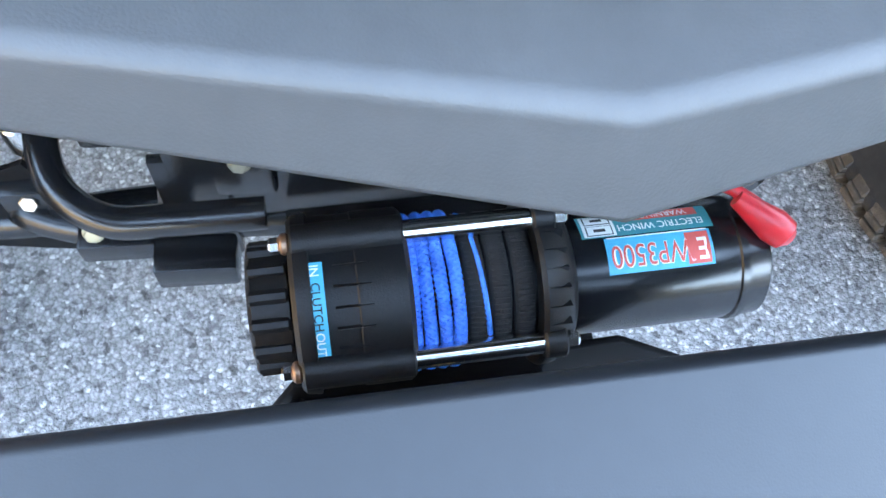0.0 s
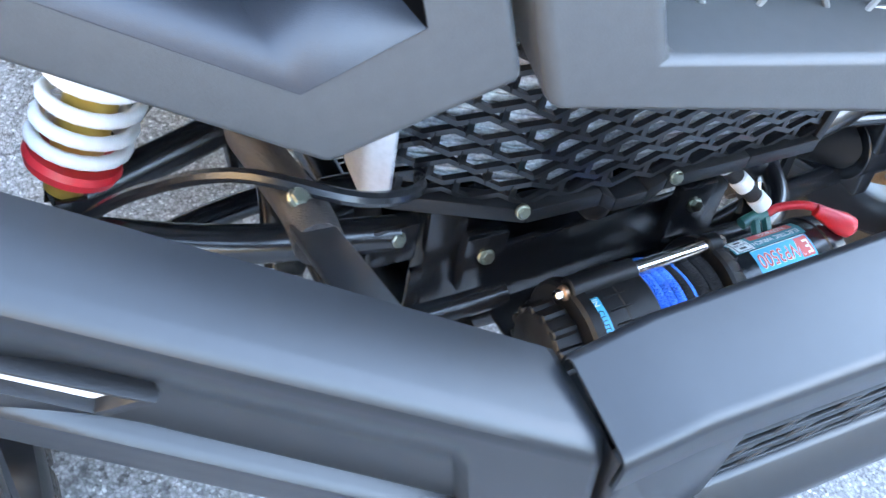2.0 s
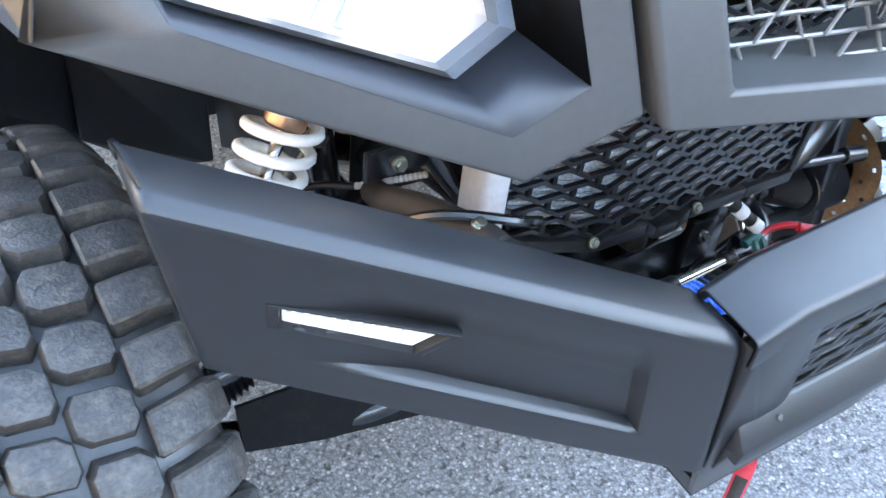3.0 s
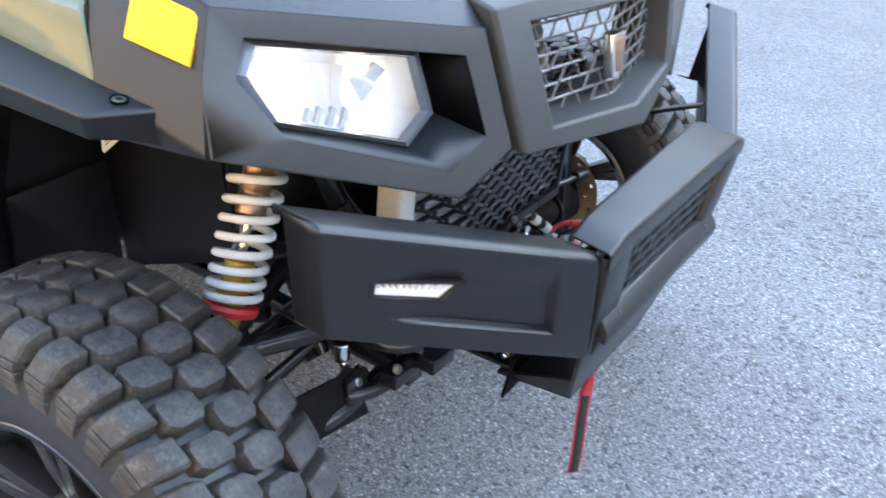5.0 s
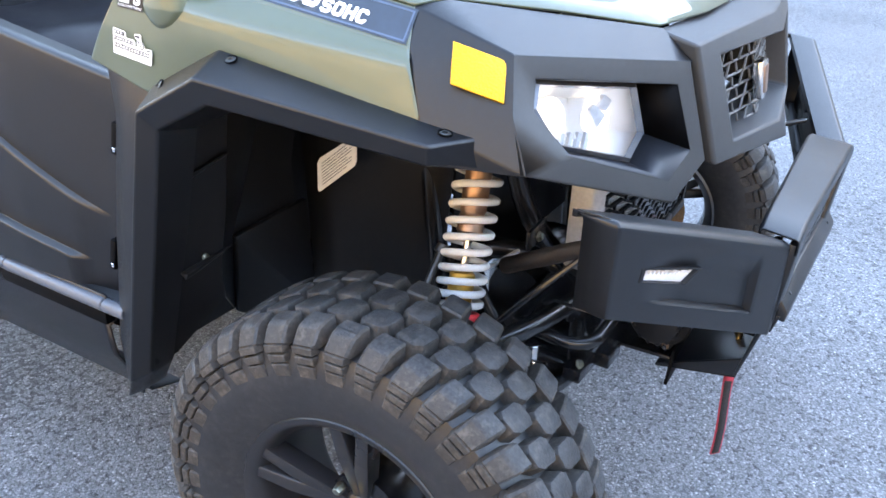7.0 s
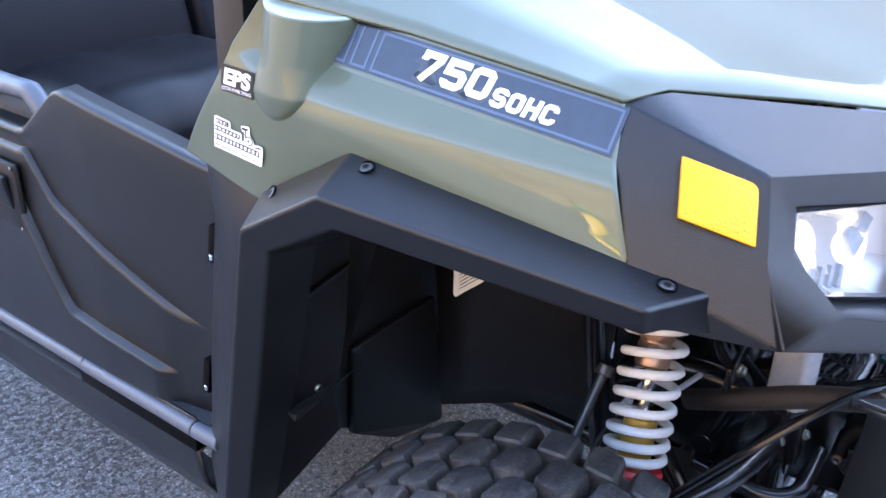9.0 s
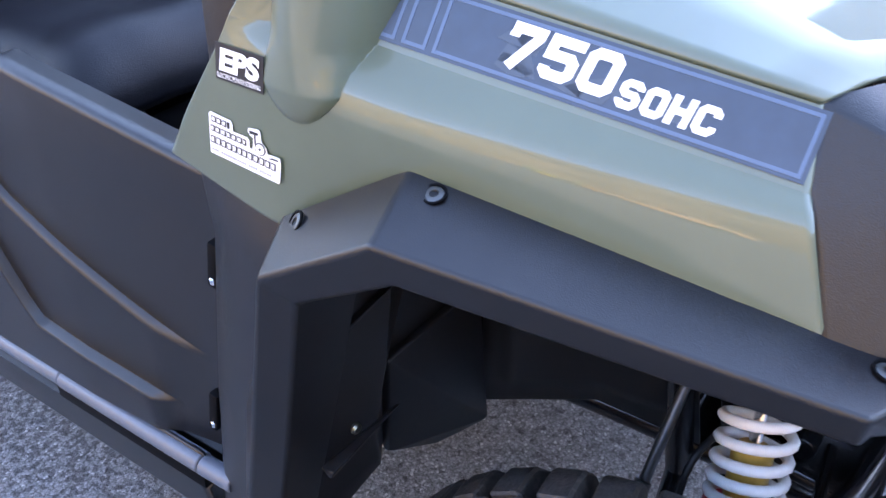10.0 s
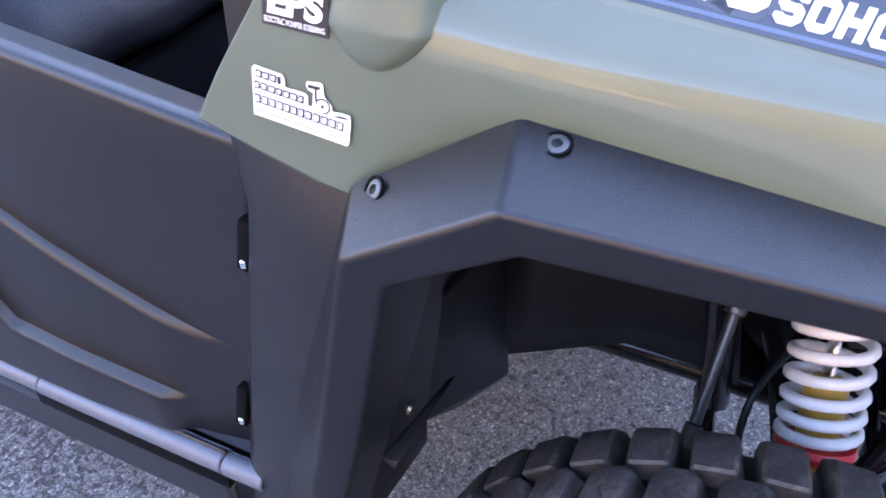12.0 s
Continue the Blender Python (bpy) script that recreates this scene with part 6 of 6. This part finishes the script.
# ---- chassis behind the bumper
bm = bmesh.new()
for s in (-1, 1):
    # front uprights and rails
    hull(bm, [at(s, w, y, z) for w in (0.135, 0.175) for y, z in ((0.325, 0.31), (0.355, 0.31), (0.335, 0.55), (0.365, 0.55))], 0.003)
    tube(bm, [at(s, 0.16, 0.35, 0.33), at(s, 0.18, 0.50, 0.35), at(s, 0.205, 0.74, 0.375), at(s, 0.25, 1.0, 0.40)], 0.02, 12)
    tube(bm, [at(s, 0.16, 0.36, 0.53), at(s, 0.21, 0.5, 0.56), at(s, 0.25, 0.65, 0.50), at(s, 0.25, 0.85, 0.47), at(s, 0.28, 1.0, 0.45)], 0.02, 12)
    tube(bm, [at(s, 0.17, 0.36, 0.53), at(s, 0.26, 0.42, 0.66), at(s, 0.30, 0.45, 0.80), at(s, 0.30, 0.5, 0.90)], 0.018, 12)
    tube(bm, [at(s, 0.30, 0.45, 0.84), at(s, 0.40, 0.44, 0.86)], 0.02, 12)
    tube(bm, [at(s, 0.28, 0.56, 0.40), at(s, 0.30, 0.58, 0.60), at(s, 0.30, 0.62, 0.85)], 0.018, 12)
    hull(bm, [at(s, w, y, z) for w, y in ((0.27, 0.385), (0.345, 0.38)) for y, z in ((y, 0.64), (y + 0.008, 0.64), (y, 0.675), (y + 0.008, 0.675))], 0.003)
for z, y in ((0.33, 0.35), (0.53, 0.36), (0.33, 0.58), (0.56, 0.6)):
    tube(bm, [at(1, -0.18, y, z), at(1, 0.18, y, z)], 0.018, 12)
hull(bm, [at(1, w, y, z) for w in (-0.16, 0.16) for y in (0.36, 0.62) for z in (0.315, 0.322)], 0.002)
chassis = part("chassis_frame", bm, FRAME, utv, "black painted tubular steel frame")
for s in (-1, 1):
    for (w, y, z, a, b) in ((0.119, 0.318, 0.468, 0.045, 0.075), (0.204, 0.335, 0.500, 0.045, 0.05)):
        bm = bmesh.new()
        box(bm, at(s, w, y + 0.008, z - 0.012), (a, 0.014, b), bevel=0.004)
        br = part("bracket", bm, FRAME, chassis)
        bm = bmesh.new()
        bolt_head(bm, at(s, w, y, z), (0, -1, 0.5), 0.0095, 0.008)
        part("bolt", bm, ZINC, br)
    bm = bmesh.new()
    bolt_head(bm, at(s, 0.308, 0.380, 0.655), (0, -1, 0.1), 0.0095, 0.008)
    part("bolt", bm, ZINC, chassis)
    bm = bmesh.new()
    bolt_head(bm, at(s, 0.235, 0.31, 0.392), (0, -1, 0.6), 0.0095, 0.008)
    part("bolt", bm, ZINC, chassis)
    bm = bmesh.new()
    hull(bm, [at(s, w, y, z) for w in (0.17, 0.25) for y in (0.30, 0.335) for z in (0.36, 0.385)], 0.003)
    hull(bm, [at(s, w, y, z) for w in (0.13, 0.19) for y in (0.27, 0.30) for z in (0.37, 0.40)], 0.003)
    part("bumper_bracket", bm, FRAME, chassis)
bm = bmesh.new()
grid(bm, [[at(1, w, 0.565 + 0.02 * abs(w), z) for w in (-0.26, -0.13, 0.0, 0.13, 0.26)] for z in (0.47, 0.62, 0.78, 0.92)])
part("splash_panel", bm, MATTE, chassis, "black plastic splash panel behind the radiator", solid=0.004)
# gearbox mass and steering rack in the dark behind
bm = bmesh.new()
lathe(bm, at(1, -0.12, 0.50, 0.42), (1, 0, 0), [(0, 0), (0, 0.06), (0.05, 0.085), (0.19, 0.085), (0.24, 0.06), (0.24, 0)], 28)
cyl(bm, at(1, 0.0, 0.36, 0.50), at(1, 0.0, 0.43, 0.47), 0.022)
cyl(bm, at(1, -0.24, 0.43, 0.47), at(1, 0.24, 0.43, 0.47), 0.017)
part("front_gearbox", bm, FRAME, utv, "black front gear case and steering rack")
for pts, r in (([at(1, -0.02, 0.33, 0.56), at(1, -0.02, 0.31, 0.515), at(1, 0.0, 0.36, 0.49)], 0.014), ([at(1, 0.10, 0.36, 0.50), at(1, 0.125, 0.33, 0.53), at(1, 0.14, 0.34, 0.57)], 0.013), ([at(1, 0.19, 0.33, 0.50), at(1, 0.20, 0.33, 0.56)], 0.009)):
    bm = bmesh.new()
    tube(bm, pts, r, 12)
    part("coolant_hose", bm, MATTE, utv, "black rubber coolant hose")

# ---- radiator with its guard
def guard_point(u, v):
    """Front of the radiator guard: u across from its right edge, v upwards; it has a fold."""
    w = -0.205 + 0.42 * u
    fold = max(0.0, (-0.10 - w)) * 0.45
    return Vector((w, 0.286 + fold - 0.012 * v + 0.02 * max(0, w), 0.575 + 0.24 * v))


bm = bmesh.new()
rows_, cols_ = 15, 10
for r in range(rows_ + 1):
    v = r / rows_
    pts = []
    for c in range(cols_ * 2 + 1):
        dz = 0.019 * ((1 if (c // 1) % 2 else -1) * (1 if r % 2 else -1))
        pts.append(guard_point(c / (cols_ * 2), v + dz))
    for a, b in zip(pts, pts[1:]):
        d = (b - a)
        hull(bm, [q + Vector((0, y, z)) for q in (a, b) for y, z in ((-0.002, -0.0030), (-0.002, 0.0022), (0.003, 0.0030), (0.003, -0.0030))])
for r in range(rows_):
    for c in range(cols_):
        u = (c + (0.5 if r % 2 else 0.0) + 0.25) / cols_
        if u > 1:
            continue
        a, b = guard_point(u, r / rows_), guard_point(u, (r + 1) / rows_)
        hull(bm, [q + Vector((x, y, 0)) for q in (a, b) for x in (-0.0030, 0.0030) for y in (-0.0015, 0.003)])
rg = part("radiator_guard", bm, SHINY, utv, "black radiator guard with slotted pattern")
rg["kind"] = "stuff"
bm = bmesh.new()
path = [guard_point(u, -0.03) for u in (0, 0.25, 0.42, 0.46, 0.54, 0.58, 0.8, 1.0)]
path[3].z -= 0.012
path[4].z -= 0.012
for a, b in zip(path, path[1:]):
    hull(bm, [q + Vector((0, y, z)) for q in (a, b) for y in (-0.01, 0.012) for z in (-0.012, 0.004)], 0.002)
hull(bm, [guard_point(0, v) + Vector((x, y, 0)) for v in (-0.05, 1) for x in (-0.008, 0.004) for y in (-0.006, 0.03)], 0.002)
hull(bm, [guard_point(1, v) + Vector((x, y, 0)) for v in (-0.05, 1) for x in (-0.004, 0.008) for y in (-0.006, 0.03)], 0.002)
part("guard_frame", bm, MATTE, rg)
for u in (0.24, 0.60):
    bm = bmesh.new()
    bolt_head(bm, guard_point(u, -0.03) + Vector((0, -0.01, 0.002)), (0, -1, 0.5), 0.0075, 0.006)
    part("bolt", bm, ZINC, rg)
def core_point(u, v, d):
    return guard_point(0.02 + 0.96 * u, 0.02 + 0.96 * v) + Vector((0, d, 0))


bm = bmesh.new()
grid(bm, [[core_point(k / 12, v, 0.015) for k in range(13)] for v in (0, 0.5, 1)])
core = part("radiator", bm, FINS, utv, "bare aluminium radiator core", solid=0.006)
for k in range(26):
    bm = bmesh.new()
    v = (k + 0.5) / 26
    pts = [core_point(q / 4, v, 0.008) for q in range(5)]
    for a, e in zip(pts, pts[1:]):
        hull(bm, [p + Vector((0, y, z)) for p in (a, e) for y in (0.0, 0.006) for z in (-0.0018, 0.0018)])
    part("radiator_fin", bm, FINS, core)
bm = bmesh.new()
hull(bm, [Vector((x, y, z)) for x, y in ((-0.232, 0.316), (-0.211, 0.300), (-0.205, 0.34), (-0.230, 0.36)) for z in (0.582, 0.84)], 0.007, 3)
part("radiator_tank", bm, ALU, core, "pale grey radiator side tank")


# ---------------------------------------------------------------- what shows in the paint, and an unseen wall added for shade
HILL = mat("autumn_hillside", (0.15, 0.115, 0.070), 0.9, vary=0.7, scale=0.9)
bm = bmesh.new()
n = 96
rows = []
for k, (r, h) in enumerate(((70, 0.0), (85, 0.45), (110, 0.85), (150, 1.0))):
    row = []
    for i in range(n + 1):
        a = 2 * math.pi * i / n
        top = 17 + 22 * max(0.0, -math.sin(a)) + 50 * max(0.0, -math.cos(a)) ** 1.5 + 7 * noise.noise((3 * math.cos(a), 3 * math.sin(a), 0.3)) + 2.5 * noise.noise((14 * math.cos(a), 14 * math.sin(a), 2.0))
        row.append(Vector((r * math.cos(a), r * math.sin(a), h * top)))
    rows.append(row)
grid(bm, rows)
bmesh.ops.remove_doubles(bm, verts=bm.verts, dist=0.01)
tagged(part("backdrop", bm, HILL), "brown autumn hills round the lot", "hills", kind="structure")

# unseen wall, added only to block the low sun from the machine
bm = bmesh.new()
hull(bm, [Vector((x, y, z)) for x in (20.0, 20.4) for y in (-60, 60) for z in (0, 11.0)], 0.02)
WALLPAINT = mat("pale_shade_wall", (0.36, 0.35, 0.33), 0.8, vary=0.15, scale=3, bump=0.3, bump_scale=60)
tagged(part("shade_wall", bm, WALLPAINT), "plain pale unseen wall added to shade the lot", "wall", kind="structure")

TAN = mat("tan_car_paint", (0.36, 0.22, 0.09), 0.5, coat=0.15, vary=0.03, scale=4)
DARKGLASS = mat("tinted_glass", (0.02, 0.022, 0.025), 0.06, vary=0.05)
car = tagged(new("parked_car"), "tan estate car parked on the asphalt", "car")
car.location = (0, 0, 0)


def cpt(x, y, z):
    return Vector((-22.0 + x, -3.6 + y, z))


bm = bmesh.new()
hull(bm, [cpt(x, y, z) for x in (-0.85, 0.85) for y, z in ((-2.25, 0.35), (2.25, 0.35), (2.28, 0.75), (2.1, 0.92), (-1.2, 0.98), (-2.2, 0.80))], 0.06, 3)
hull(bm, [cpt(x * q, y, z) for x in (-1, 1) for q, y, z in ((0.80, -1.2, 0.95), (0.80, 2.1, 0.92), (0.64, 1.8, 1.55), (0.64, -0.4, 1.55))], 0.05, 3)
shell = part("body", bm, TAN, car)
for x in (-1, 1):
    for y0, y1 in ((-0.85, 0.1), (0.16, 1.0), (1.06, 1.75)):
        bm = bmesh.new()
        hull(bm, [cpt(x * q, y, z) for q, z in ((0.79, 1.02), (0.68, 1.46), (0.74, 1.02), (0.62, 1.46)) for y in (y0 + (0.25 if z > 1.2 and y0 < -0.5 else 0), y1)], 0.01)
        part("window", bm, DARKGLASS, shell)
    for y in (-1.4, 1.4):
        bm = bmesh.new()
        lathe(bm, cpt(x * 0.70, y, 0.33), (x, 0, 0), [(0, 0), (0, 0.30), (0.03, 0.33), (0.17, 0.33), (0.19, 0.30), (0.18, 0.2), (0.16, 0.0)], 28)
        part("wheel", bm, RUBBER, car)

TGREEN = mat("green_tractor_paint", (0.06, 0.26, 0.05), 0.4, coat=0.3, vary=0.06, scale=4)
TYELLOW = mat("yellow_wheel_paint", (0.70, 0.52, 0.04), 0.4, vary=0.05, scale=4)
tractor = tagged(new("parked_tractor"), "green compact tractor with yellow wheels parked on the asphalt", "tractor")


def tpt(x, y, z):
    return Vector((-26.0 + x, -1.6 + y, z))


bm = bmesh.new()
hull(bm, [tpt(x, y, z) for x in (-0.36, 0.36) for y, z in ((-1.75, 0.75), (-1.75, 1.30), (-0.2, 1.42), (-0.2, 0.75))], 0.05, 3)
part("bonnet", bm, TGREEN, tractor)
bm = bmesh.new()
hull(bm, [tpt(x, y, z) for x in (-0.30, 0.30) for y, z in ((-1.7, 0.45), (-1.7, 0.745), (1.2, 0.745), (1.2, 0.45))], 0.03)
part("frame", bm, MATTE, tractor)
for x in (-1, 1):
    bm = bmesh.new()
    hull(bm, [tpt(x * q, y, z) for q in (0.42, 0.78) for y, z in ((0.15, 1.30), (0.3, 1.45), (1.35, 1.45), (1.5, 1.25), (1.45, 1.22), (0.3, 1.38))], 0.03)
    part("mudguard", bm, TGREEN, tractor)
    bm = bmesh.new()
    cyl(bm, tpt(x * 0.5, 1.25, 1.40), tpt(x * 0.5, 1.30, 2.35), 0.035)
    part("roll_post", bm, MATTE, tractor)
    for y, r, w in ((-1.25, 0.42, 0.22), (0.85, 0.66, 0.32)):
        bm = bmesh.new()
        lathe(bm, tpt(x * 0.46, y, r), (x, 0, 0), [(0, r * 0.55), (0, r * 0.92), (0.04, r), (w - 0.04, r), (w, r * 0.92), (w, r * 0.55)], 32, closed=True)
        tyre_ = part("wheel", bm, RUBBER, tractor)
        bm = bmesh.new()
        lathe(bm, tpt(x * 0.46, y, r), (x, 0, 0), [(0.05, 0), (0.05, r * 0.56), (w - 0.03, r * 0.56), (w - 0.05, r * 0.45), (w - 0.1, r * 0.2), (w - 0.08, 0)], 28)
        part("rim", bm, TYELLOW, tyre_)
bm = bmesh.new()
cyl(bm, tpt(-0.5, 1.30, 2.34), tpt(0.5, 1.30, 2.34), 0.035)
part("roll_bar", bm, MATTE, tractor)
bm = bmesh.new()
hull(bm, [tpt(x, y, z) for x in (-0.24, 0.24) for y, z in ((0.45, 1.10), (0.5, 1.22), (0.95, 1.22), (1.05, 1.65), (1.12, 1.65), (1.05, 1.10))], 0.03)
part("seat", bm, TYELLOW, tractor)
